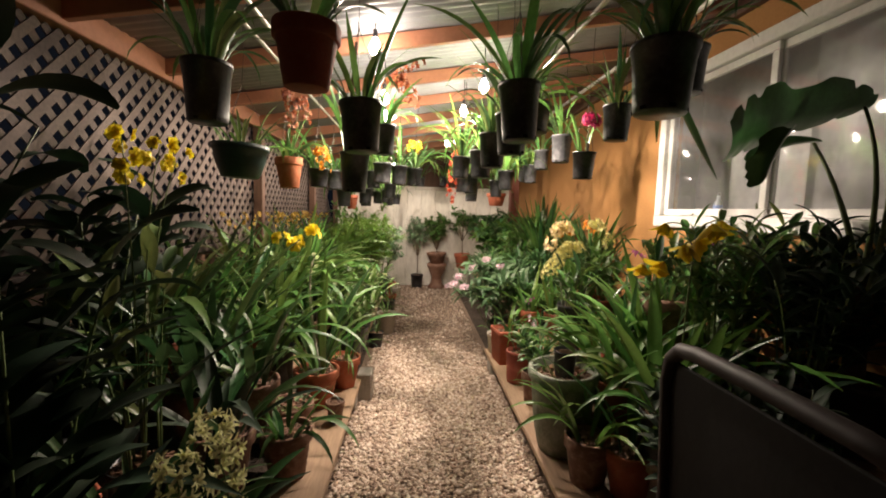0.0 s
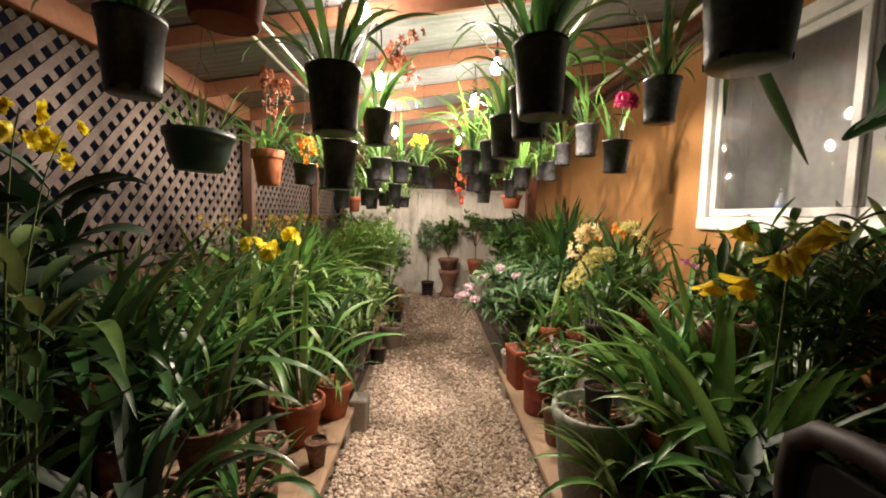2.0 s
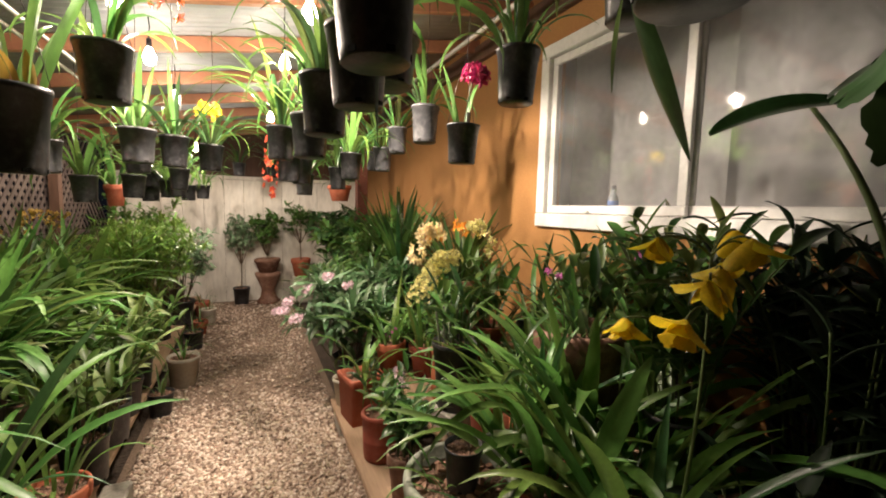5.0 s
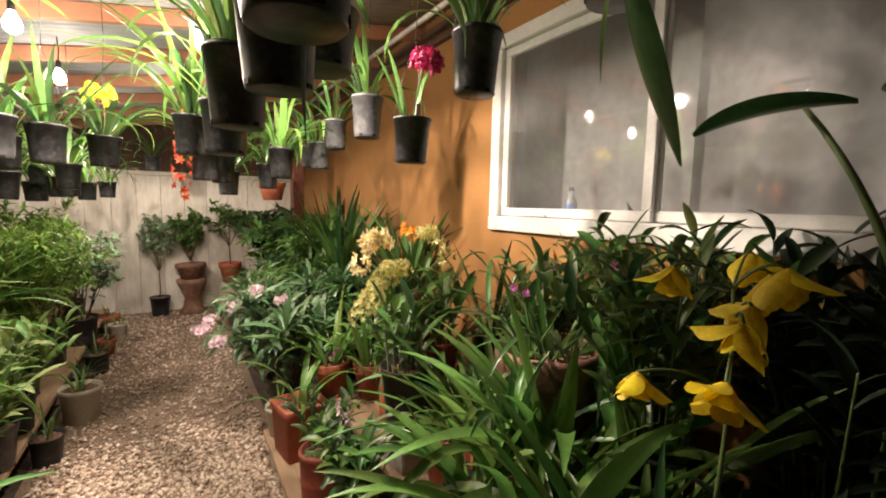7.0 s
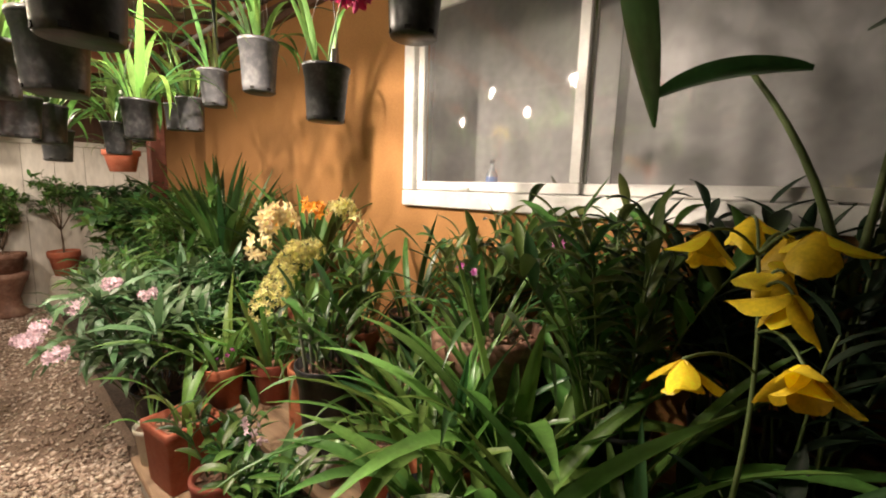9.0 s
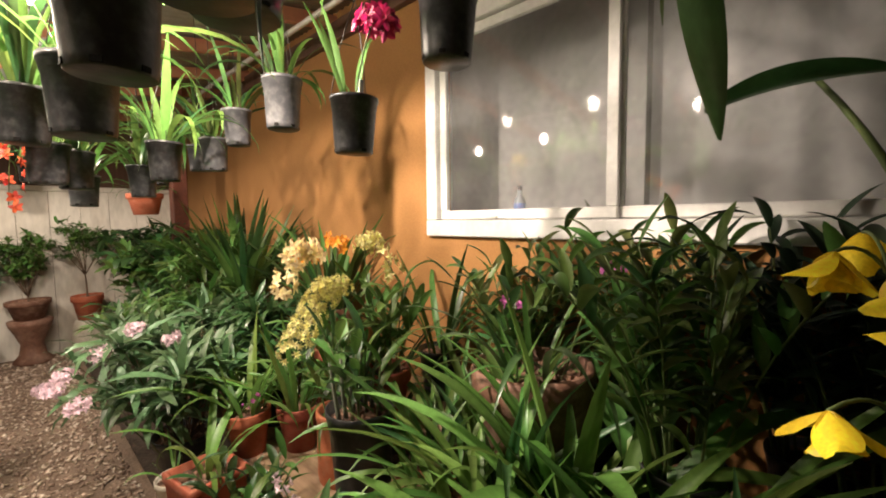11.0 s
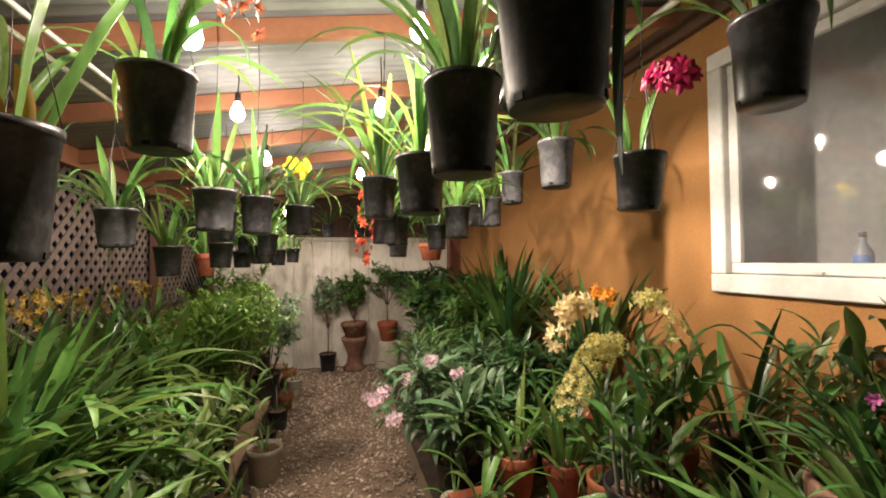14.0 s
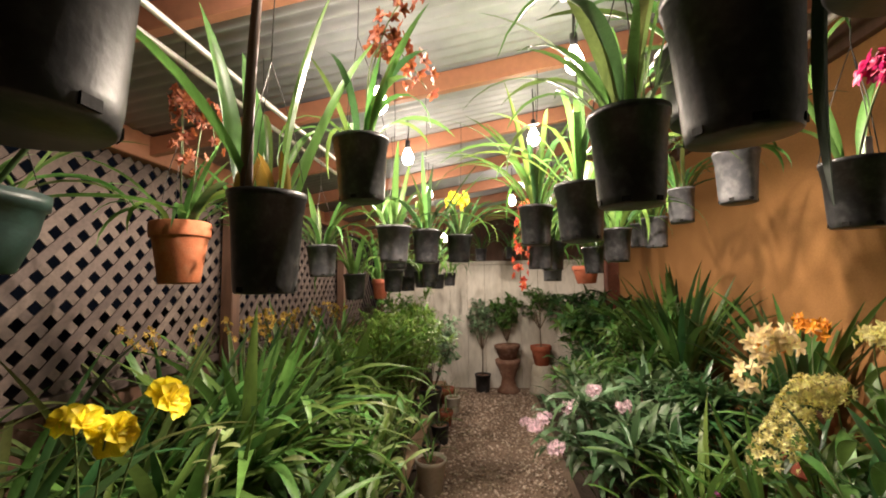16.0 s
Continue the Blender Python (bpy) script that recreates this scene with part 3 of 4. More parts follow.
POTNAME = {"black": "black plastic nursery pot", "grey": "dusty grey plastic pot", "green": "dark green plastic pot", "bowl": "wide dark green plastic bowl", "terra": "terracotta pot", "brown": "dark brown clay pot", "cyl": "ribbed terracotta cylinder pot", "stone": "large mossy stoneware pot", "box": "square terracotta planter", "pale": "pale weathered pot", "shallow": "wide clay bowl", "hangbowl": "hanging terracotta bowl"}


def potted(plant, kind, x, y, z, dia, h, group="", state=""):
    """Empty at the pot's base; z is the base's height."""
    t = thing("potted_plant", (plant + " in a " + POTNAME[kind] + state).strip(), "potted plant", pose(x, y, z, rnd.uniform(-2, 2), rnd.uniform(-2, 2), 0), group)
    spin = rnd.uniform(0, 360) if kind != "box" else 9
    part("pot", pot_mesh(kind), t, pose(0, 0, 0, 0, 0, spin) @ Matrix.Diagonal((dia, dia, h, 1)))
    inner = dia * (0.76 if kind in ("box",) else 0.9)
    sp = part("soil", SOIL, t, pose(0, 0, h * 0.88, 0, 0, rnd.uniform(0, 360)) @ Matrix.Diagonal((inner, inner, inner, 1)), "bark chip potting mix")
    if z < 1.3:
        tagged(part("bark", CHIPS, sp), kind="stuff")
    return t, h * 0.88


def hang(t, dia, h, x, y, z):
    """Three wires from the rim to a hook on the tube above."""
    top = roof_z(x) - 0.015 - z
    apex = min(top - 0.03, h + 0.34)
    for k in range(3):
        a = 2.1 * k + 0.4
        part("wire", tube("wire", [(dia * 0.49 * math.cos(a), dia * 0.49 * math.sin(a), h * 0.95), (dia * 0.3 * math.cos(a), dia * 0.3 * math.sin(a), (h + apex) / 2), (0, 0, apex)], 0.0016, WIRE, 4), t)
    part("hook", tube("hook", [(0, 0, apex), (0.006, 0, (apex + top) / 2), (0, 0, top)], 0.002, WIRE, 4), t)


def add_leaves(t, z0, n, length, kind="strap", tone="mid", spread=0.04, tilt=(0, 28), tones=None, wide=1.0, lean=None, name="leaf"):
    for i in range(n):
        a = rnd.uniform(0, 360) if lean is None else rnd.gauss(lean[0], lean[1])
        r = spread * math.sqrt(rnd.random())
        s = length * rnd.uniform(0.62, 1.08)
        tn = rnd.choice(tones) if tones else tone
        me = rnd.choice(LEAF[kind, tn])
        m = pose(r * math.cos(radians(a)), r * math.sin(radians(a)), z0 - 0.01, 0, 0, a) @ pose(0, 0, 0, rnd.uniform(-10, 10), rnd.uniform(*tilt), 0)
        part(name, me, t, m @ Matrix.Diagonal((s, s * wide * rnd.uniform(0.8, 1.15), s, 1)))


def bezier(p0, p1, p2, n=8):
    p0, p1, p2 = Vector(p0), Vector(p1), Vector(p2)
    return [p0 * (1 - k) ** 2 + p1 * 2 * k * (1 - k) + p2 * k * k for k in (i / n for i in range(n + 1))]


def spike(t, base, mid, tip, flowers, colour, size, frm=0.4, scatter=0.02, bank=None, stem=STEM, r=0.0035):
    """A flower stalk in the plant's own axes."""
    pts = bezier(base, mid, tip, 10)
    st = part("flower_stalk", tube("flower_stalk", pts, r, stem, 5, r * 0.5), t)
    bank = bank or FLOWER
    for i in range(flowers):
        k = frm + (1 - frm) * i / max(1, flowers - 1)
        q = k * 10
        j = min(9, int(q))
        p = pts[j].lerp(pts[j + 1], q - j)
        a = i * 137.5 + rnd.uniform(-25, 25)
        off = Vector((math.cos(radians(a)), math.sin(radians(a)), rnd.uniform(-0.3, 0.6))).normalized()
        p = p + off * scatter
        s = size * rnd.uniform(0.8, 1.15)
        part("flower", rnd.choice(bank[colour]), st, Matrix.Translation(p) @ off.to_track_quat("Z", "Y").to_matrix().to_4x4() @ Matrix.Diagonal((s, s, s, 1)))
    return st


def cloud(t, z0, rx, ry, h, n, size, material, kind="oval", stems=9, name="foliage", base_r=0.05, label=""):
    """Bush: woody stems with many small leaves along forking twigs, joined."""
    verts, faces = [], []
    proto = [ribbon(1.0, 0.36 if kind == "oval" else 0.17, arc, oval if kind == "oval" else lance, 0.2, 3, 0, 50) for arc in (20, 50, 80)]
    twigs = []
    for i in range(stems):
        a = 2 * math.pi * i / stems + rnd.uniform(-0.4, 0.4)
        rr = math.sqrt(rnd.uniform(0.05, 1))
        top = Vector((rx * rr * math.cos(a), ry * rr * math.sin(a), z0 + h * (1 - 0.35 * rr * rr) * rnd.uniform(0.82, 1.08)))
        b = Vector((base_r * math.cos(a), base_r * math.sin(a), z0))
        mid = (b + top) / 2 + Vector((0.15 * rx * math.cos(a), 0.15 * ry * math.sin(a), 0.12 * h))
        pts = bezier(b, mid, top, 8)
        part("stem", tube("stem", pts, 0.006, WOODSTEM, 5, 0.002), t)
        twigs.append(pts)
        for _ in range(4):
            j = rnd.randint(3, 7)
            tip = pts[j] + Vector((rnd.gauss(0, rx * 0.28), rnd.gauss(0, ry * 0.28), rnd.uniform(0.0, 0.22) * h))
            twigs.append([pts[j].lerp(tip, q / 5) for q in range(6)])
    for i in range(n):
        pts = rnd.choice(twigs)
        q = (1 - rnd.random() ** 1.5 * 0.75) * (len(pts) - 1)
        j = min(len(pts) - 2, int(q))
        p = pts[j].lerp(pts[j + 1], q - j)
        a = rnd.uniform(0, 360)
        s = size * rnd.uniform(0.6, 1.2)
        m = Matrix.Translation(p) @ pose(0, 0, 0, 0, 0, a) @ pose(0, 0, 0, rnd.uniform(-25, 25), rnd.uniform(-25, 45), 0)
        v, f = rnd.choice(proto)
        b = len(verts)
        verts += [m @ (Vector(c) * s) for c in v]
        faces += [tuple(k + b for k in g) for g in f]
    ob = part(name, mesh_of(name, verts, faces, material), t, None, label)
    tagged(ob, kind="stuff")


def canes(t, z0, n, height, leaf, tone="dark", spread=0.06, lean=18, per=9, kind="lance", tones=None):
    """Reed-stemmed plant: each cane carries two ranks of leaves."""
    for i in range(n):
        a = rnd.uniform(0, 6.28)
        r = spread * math.sqrt(rnd.random())
        hh = height * rnd.uniform(0.65, 1.08)
        d = math.tan(radians(rnd.uniform(0, lean))) * hh
        b = Vector((r * math.cos(a), r * math.sin(a), z0))
        tip = b + Vector((d * math.cos(a), d * math.sin(a), hh))
        pts = bezier(b, b + Vector((d * 0.2 * math.cos(a), d * 0.2 * math.sin(a), hh * 0.6)), tip, 8)
        part("cane", tube("cane", pts, 0.0045, STEM, 5, 0.0025), t)
        face = rnd.uniform(0, 360)
        for k in range(per):
            q = (0.25 + 0.75 * k / (per - 1)) * 8
            j = min(7, int(q))
            p = pts[j].lerp(pts[j + 1], q - j)
            s = leaf * rnd.uniform(0.75, 1.1)
            m = Matrix.Translation(p) @ pose(0, 0, 0, 0, 0, face + 180 * (k % 2) + rnd.uniform(-30, 30)) @ pose(0, 0, 0, 0, rnd.uniform(-12, 25), 0)
            part("leaf", rnd.choice(LEAF[kind, rnd.choice(tones) if tones else tone]), t, m @ Matrix.Scale(s, 4))


# ---- hanging pots ----
def hung(kind, x, y, rim, dia, h, n, length, tone="mid", plant="strap-leaved orchid", lk="strap", tones=None, tilt=(0, 26), group="hanging pots"):
    t, z0 = potted(plant, kind, x, y, rim - h, dia, h, group, " hung up")
    hang(t, dia, h, x, y, rim - h)
    tones = (tones or (tone,)) + ("mid", "mid", "dark")
    drooping = round(n * 0.65) if y > 3.9 and lk == "strap" else 0
    add_leaves(t, z0, round(n * 1.5) - drooping, length * 1.15, lk, tone, dia * 0.28, tilt, tones, 0.75 if lk == "wide" else 1.2)
    add_leaves(t, z0, drooping, length * 1.25, "grass", tone, dia * 0.3, tilt, tones, 1.7)
    return t, z0


lp, z0 = hung("black", -0.437, 2.71, 2.085, 0.204, 0.235, 12, 0.5, "mid", tones=("mid", "dark"))
hung("terra", -0.54, 2.1, 2.17, 0.215, 0.2, 12, 0.45, "dark", tones=("dark", "olive"))
hung("black", -1.1, 2.62, 2.2, 0.21, 0.26, 16, 0.5, "dark", tones=("dark", "olive"))
gb, z0 = hung("bowl", -1.2, 3.2, 1.93, 0.31, 0.19, 10, 0.34, "olive", "broad-leaved orchid", "wide", tones=("olive", "mid"))
part("leaf", mesh_of("leaf", *ribbon(0.40, 0.062, 30, lance, 0.25, 10, 0.2, 18, 5), L_BRIGHT), gb, pose(0.08, 0.06, z0 + 0.01, 0, 0, 66), "broad green leaf reaching over the rim")
tp, z0 = hung("terra", -1.075, 3.74, 1.925, 0.19, 0.21, 14, 0.36, "mid", "orchid with brown flowers", tones=("mid", "bright"))
spike(tp, (0, 0, z0), (0.0, -0.02, z0 + 0.85), (0.05, -0.06, z0 + 0.2), 46, "rust", 0.045, 0.35, 0.03)
spike(tp, (0.03, 0, z0), (0.1, -0.02, z0 + 0.7), (0.14, -0.02, z0 + 0.25), 26, "rust", 0.045, 0.4, 0.025)
b16, z0 = hung("black", -0.57, 3.39, 1.935, 0.19, 0.25, 3, 0.5, "bright", "tall orchid", "wide", tones=("mid", "bright"), tilt=(-4, 16))
part("cane", tube("cane", bezier((-0.02, -0.06, z0), (-0.03, -0.06, z0 + 0.25), (0.0, -0.05, z0 + 0.68), 8), 0.015, BROWNWOOD, 8, 0.011), b16)
for px, py, rz, ln, w, start, arc in ((0.05, -0.03, 35, 0.62, 0.085, 84, 12), (0.06, 0.02, 60, 0.66, 0.05, 72, 18), (-0.06, -0.02, 165, 0.6, 0.065, 80, 14), (-0.05, 0.03, 140, 0.5, 0.06, 86, 25)):
    part("leaf", mesh_of("leaf", *ribbon(ln, w, arc, strap, 0.3, 12, 0.25, start, 5), L_MID), b16, pose(px, py, z0 - 0.01, 0, 0, rz), "broad upright green leaf")
for k in range(5):
    part("sheath", mesh_of("sheath", *ribbon(0.14, 0.03, 20, lance, 0.6, 6, 0.2, 84, 5), F_DULL), b16, pose(-0.05 + 0.025 * k, -0.05 + 0.01 * k, z0 - 0.01, 0, 0, 70 * k), "dry papery sheath")
lh, z0 = hung("black", -0.41, 3.68, 2.17, 0.18, 0.205, 11, 0.38, "mid", "orchid with rust flowers", tones=("mid", "bright"))
spike(lh, (0.02, 0, z0), (0.02, -0.02, z0 + 0.55), (0.22, 0.0, z0 + 0.17), 34, "rust", 0.06, 0.5, 0.04)
spike(lh, (0.0, 0.02, z0), (0.05, 0.0, z0 + 0.45), (0.25, -0.2, z0 + 0.38), 14, "rust", 0.055, 0.5, 0.03)
hung("grey", -0.47, 4.4, 1.985, 0.17, 0.175, 12, 0.42, "bright", tones=("bright", "mid"))
hung("black", -0.33, 4.55, 1.98, 0.15, 0.17, 10, 0.4, "bright")
hung("grey", -0.92, 4.62, 1.92, 0.17, 0.17, 12, 0.42, "mid")
ob, z0 = hung("black", -0.93, 4.0, 1.88, 0.16, 0.14, 8, 0.32, "mid", "orchid with orange flowers")
spike(ob, (0, 0, z0), (0.03, -0.1, z0 + 0.28), (0.09, -0.2, z0 + 0.0), 30, "orange", 0.05, 0.35, 0.04)
for x, y, rim, d, k in ((-0.62, 5.15, 1.98, 0.17, "black"), (-0.95, 5.3, 1.78, 0.16, "black"), (-0.78, 5.75, 1.82, 0.17, "black"), (-0.5, 5.95, 1.9, 0.16, "black"), (-0.58, 6.5, 1.85, 0.16, "black"), (-1.0, 6.2, 1.75, 0.16, "terra"), (-0.72, 6.95, 1.84, 0.2, "black"), (-0.95, 7.3, 1.8, 0.2, "black"), (-0.62, 7.5, 1.82, 0.18, "black")):
    hung(k, x, y, rim, d, 0.18, 11, 0.45, "mid", tones=("mid", "bright"))
yo, z0 = hung("black", -0.2, 5.15, 2.02, 0.17, 0.18, 12, 0.42, "bright", "orchid with yellow flowers")
spike(yo, (0, 0, z0), (0.02, -0.03, z0 + 0.4), (-0.03, -0.1, z0 + 0.2), 30, "yellow", 0.05, 0.4, 0.05)
# middle and right rows
hung("black", 0.32, 2.7, 2.2, 0.205, 0.27, 16, 0.55, "mid", tones=("mid", "dark", "olive"))
dl, z0 = hung("black", 0.36, 3.04, 2.14, 0.19, 0.23, 13, 0.5, "mid", tones=("mid", "bright"))
part("leaf", mesh_of("leaf", *ribbon(0.42, 0.046, 8, lance, 0.3, 12, 0.3, -82, 5), L_DEEP_SHADE), dl, pose(0.055, -0.13, 0.3, 0, 0, 160), "dark withered leaf hanging straight down")
part("leaf_base", mesh_of("leaf_base", *ribbon(0.2, 0.03, 90, strap, 0.3, 10, 0.1, 60, 5), L_DARK), dl, pose(0.05, -0.04, 0.2, 0, 0, -85))
hung("black", 0.6, 3.56, 2.33, 0.28, 0.2, 12, 0.45, "dark", tones=("dark", "mid"))
hung("black", 0.31, 3.37, 2.085, 0.18, 0.215, 14, 0.42, "mid", tones=("mid", "olive"))
hung("black", 0.33, 3.97, 2.06, 0.19, 0.21, 13, 0.52, "bright", "arching orchid", "grass", tones=("mid", "bright"))
hung("black", 0.22, 4.45, 2.07, 0.17, 0.19, 17, 0.58, "bright", "arching orchid", "grass", tones=("mid", "bright"))
rf, z0 = hung("black", 0.3, 4.95, 1.96, 0.17, 0.18, 14, 0.45, "mid", "orchid with coral flowers")
spike(rf, (0, 0, z0), (-0.08, -0.05, z0 + 0.55), (-0.13, -0.1, z0 - 0.25), 46, "red", 0.055, 0.32, 0.035)
for x, y, rim, d, k in ((0.42, 5.25, 1.97, 0.17, "black"), (0.5, 5.8, 1.9, 0.17, "grey"), (0.72, 4.85, 2.0, 0.16, "black"), (0.75, 5.5, 1.95, 0.16, "black")):
    hung(k, x, y, rim, d, 0.19, 14, 0.48, "bright", "strap-leaved orchid", "strap", tones=("mid", "bright"))
hung("black", 0.76, 2.26, 2.24, 0.25, 0.26, 18, 0.5, "dark", tones=("dark", "mid", "olive"))
nr, z0 = hung("black", 1.15, 2.74, 2.42, 0.22, 0.22, 14, 0.42, "dark", "broad-leaved orchid", "wide", tones=("dark", "mid"))
part("leaf", mesh_of("leaf", *ribbon(0.54, 0.088, -10, lance, 0.25, 12, 0.45, -66, 5), L_DARK), nr, pose(-0.13, -0.09, 0.05, 0, 0, -8), "long broad dark leaf hanging down")
part("leaf", mesh_of("leaf", *ribbon(0.25, 0.045, 6, lance, 0.2, 8, 0.3, -84, 5), L_OLIVE), nr, pose(-0.16, -0.1, 0.0, 0, 0, 120), "yellowing leaf hanging down")
hung("black", 1.06, 3.25, 2.265, 0.18, 0.215, 14, 0.42, "mid", tones=("mid", "bright"))
wp, z0 = hung("black", 1.045, 3.70, 2.04, 0.172, 0.195, 3, 0.34, "bright", "orchid with magenta flowers", "sword", tones=("bright",))
spike(wp, (0.0, 0, z0), (-0.02, -0.12, z0 + 0.33), (-0.06, -0.24, z0 + 0.18), 30, "magenta", 0.07, 0.55, 0.04)
part("plant_tag", box_mesh("plant_tag", (0.018, 0.002, 0.08), WHITE, 0, (0.01, -0.03, z0 + 0.045)), wp, None, "white plastic plant tag")
hung("grey", 1.1, 4.36, 2.275, 0.185, 0.235, 12, 0.42, "bright")
hung("grey", 1.07, 4.83, 2.21, 0.155, 0.19, 12, 0.42, "bright", tones=("bright", "olive"))
hung("grey", 1.05, 5.15, 2.10, 0.16, 0.19, 12, 0.4, "bright", tones=("bright", "olive"))
hung("grey", 1.1, 5.6, 2.12, 0.16, 0.17, 12, 0.42, "bright", tones=("bright", "olive"))
hung("grey", 0.95, 6.05, 2.05, 0.16, 0.17, 12, 0.42, "bright")
hung("hangbowl", 1.09, 7.24, 1.88, 0.30, 0.2, 10, 0.35, "mid")

# ---- right beds ----
a, z0 = potted("Weedy seedlings", "stone", 0.72, 2.98, 0.2, 0.40, 0.5)
add_leaves(a, z0, 14, 0.28, "strap", "mid", 0.14)
sb, z0 = potted("Bare bark mix", "black", 0.71, 2.96, 0.655, 0.135, 0.15)
b, z0 = potted("Narrow-leaved orchid", "cyl", 0.72, 3.95, 0.2, 0.24, 0.26)
canes(b, z0, 11, 0.24, 0.13, "mid", 0.07, 30, 8, tones=("mid", "dark"))
b2, z0 = potted("Narrow-leaved orchid", "brown", 0.72, 3.55, 0.2, 0.2, 0.24)
canes(b2, z0, 11, 0.3, 0.15, "mid", 0.07, 30, 9, tones=("mid", "dark"))
spike(b2, (0, 0, z0), (0, 0, z0 + 0.3), (-0.05, 0.05, z0 + 0.42), 8, "pink", 0.035, 0.7, 0.02)
c, z0 = potted("Young bright orchid", "box", 0.71, 4.42, 0.2, 0.32, 0.31)
add_leaves(c, z0, 9, 0.5, "strap", "bright", 0.05, wide=1.3)
spike(c, (0, 0, z0), (0.1, -0.1, z0 + 0.3), (0.16, -0.16, z0 + 0.35), 4, "purple", 0.03, 0.7, 0.02)
c2, z0 = potted("Young orchid", "pale", 0.65, 4.67, 0.2, 0.17, 0.2)
add_leaves(c2, z0, 8, 0.26, "strap", "bright", 0.04)
for x, y, n, ln, tone in ((0.75, 2.66, 12, 0.5, "bright"), (0.92, 2.56, 14, 0.62, "mid")):
    d, z0 = potted("Strap-leaved orchid", "brown" if x < 0.8 else "terra", x, y, 0.2, 0.25, 0.25)
    add_leaves(d, z0, 12, ln, "wide", tone, 0.07, (0, 24), tones=("bright", "bright", "mid") if x < 0.8 else ("mid", "dark"))
e_, z0 = potted("Cane orchid with cream flowers", "cyl", 1.16, 4.02, 0.44, 0.24, 0.32)
canes(e_, z0, 7, 0.4, 0.2, "mid", 0.08, 20, 6, "lance", tones=("mid", "dark", "bright"))
spike(e_, (-0.03, 0.03, z0), (0.02, 0.24, z0 + 1.17), (-0.2, 0.18, z0 + 0.54), 30, "cream", 0.082, 0.5, 0.04)
spike(e_, (0.0, 0.0, z0), (0.13, 0.08, z0 + 0.97), (-0.26, -0.05, z0 + 0.36), 85, "lemon", 0.072, 0.55, 0.052, SPIDER)
block = thing("concrete_block", "rough concrete block lifting a pot on the bench", "block", pose(1.05, 3.7, 0.44, 0, 0, 12))
part("body", box_mesh("body", (0.22, 0.2, 0.11), CONCRETE, 0.01, (0, 0, 0.055)), block)
rib, z0 = potted("Broad-leaved cane orchid", "black", 1.05, 3.7, 0.55, 0.26, 0.36)
canes(rib, z0, 6, 0.26, 0.2, "mid", 0.08, 26, 5, "lance", tones=("mid", "mid", "dark"))
for k in range(6):
    part("old_cane", tube("old_cane", bezier((0.03 * k - 0.08, 0.02, z0), (0.03 * k - 0.09, 0.03, z0 + 0.1), (0.045 * k - 0.12, 0.0, z0 + 0.24), 5), 0.009, STONEPOT, 6, 0.005), rib, None, "pale papery old cane")
o_, z0 = potted("Orchid with orange flowers", "terra", 1.42, 4.48, 0.66, 0.24, 0.25)
add_leaves(o_, z0, 16, 0.5, "strap", "mid", 0.07, tones=("mid", "dark"))
spike(o_, (0, 0, z0), (0.06, 0.05, z0 + 0.5), (0.12, 0.12, z0 + 0.62), 16, "orange", 0.07, 0.8, 0.05)
spike(o_, (-0.06, 0.0, z0), (-0.2, -0.1, z0 + 0.5), (-0.23, -0.13, z0 + 0.59), 11, "orange", 0.07, 0.8, 0.045)
r_, z0 = potted("Orchid with small yellow flowers", "terra", 1.4, 3.98, 0.66, 0.22, 0.24)
canes(r_, z0, 8, 0.42, 0.2, "mid", 0.06, 22, 7)
spike(r_, (0, 0, z0), (-0.27, 0.0, z0 + 1.0), (-0.02, -0.09, z0 + 0.48), 28, "lemon", 0.06, 0.48, 0.035)
f_, z0 = potted("Pale strap-leaved orchid", "terra", 1.1, 3.44, 0.44, 0.2, 0.24)
add_leaves(f_, z0, 11, 0.42, "strap", "bright", 0.05, tones=("bright", "mid"))
g_, z0 = potted("Dark arching orchid", "terra", 1.2, 3.18, 0.44, 0.27, 0.25)
add_leaves(g_, z0, 22, 0.72, "wide", "dark", 0.09, (-2, 30), tones=("mid", "mid", "dark", "bright"), wide=0.75)
h_, z0 = potted("Strap-leaved orchid", "shallow", 1.46, 3.2, 0.66, 0.44, 0.42)
add_leaves(h_, z0, 30, 0.5, "strap", "mid", 0.14, (0, 35), tones=("mid", "dark"))
spike(h_, (-0.1, 0, z0), (-0.2, -0.1, z0 + 0.32), (-0.27, -0.1, z0 + 0.33), 5, "purple", 0.035, 0.8, 0.02)
spike(h_, (0.05, -0.1, z0), (0.1, -0.2, z0 + 0.42), (0.05, -0.3, z0 + 0.4), 6, "purple", 0.035, 0.8, 0.025)
i_, z0 = potted("Strap-leaved orchid", "black", 1.74, 3.95, 0.66, 0.24, 0.26)
add_leaves(i_, z0, 26, 0.62, "strap", "dark", 0.08, tones=("dark", "mid"))
# hooded yellow flowers close by
yb, z0 = potted("Orchid with hooded yellow flowers", "black", 1.02, 2.48, 0.44, 0.22, 0.24)
add_leaves(yb, z0, 20, 0.68, "wide", "mid", 0.08, (0, 34), tones=("mid", "bright", "mid", "dark"))
stalk_pts = bezier((0.02, -0.05, z0), (-0.06, -0.16, z0 + 0.5), (0.0, -0.09, z0 + 0.87), 12)
main_stalk = part("flower_stalk", tube("flower_stalk", stalk_pts, 0.006, STEM, 6, 0.003), yb)
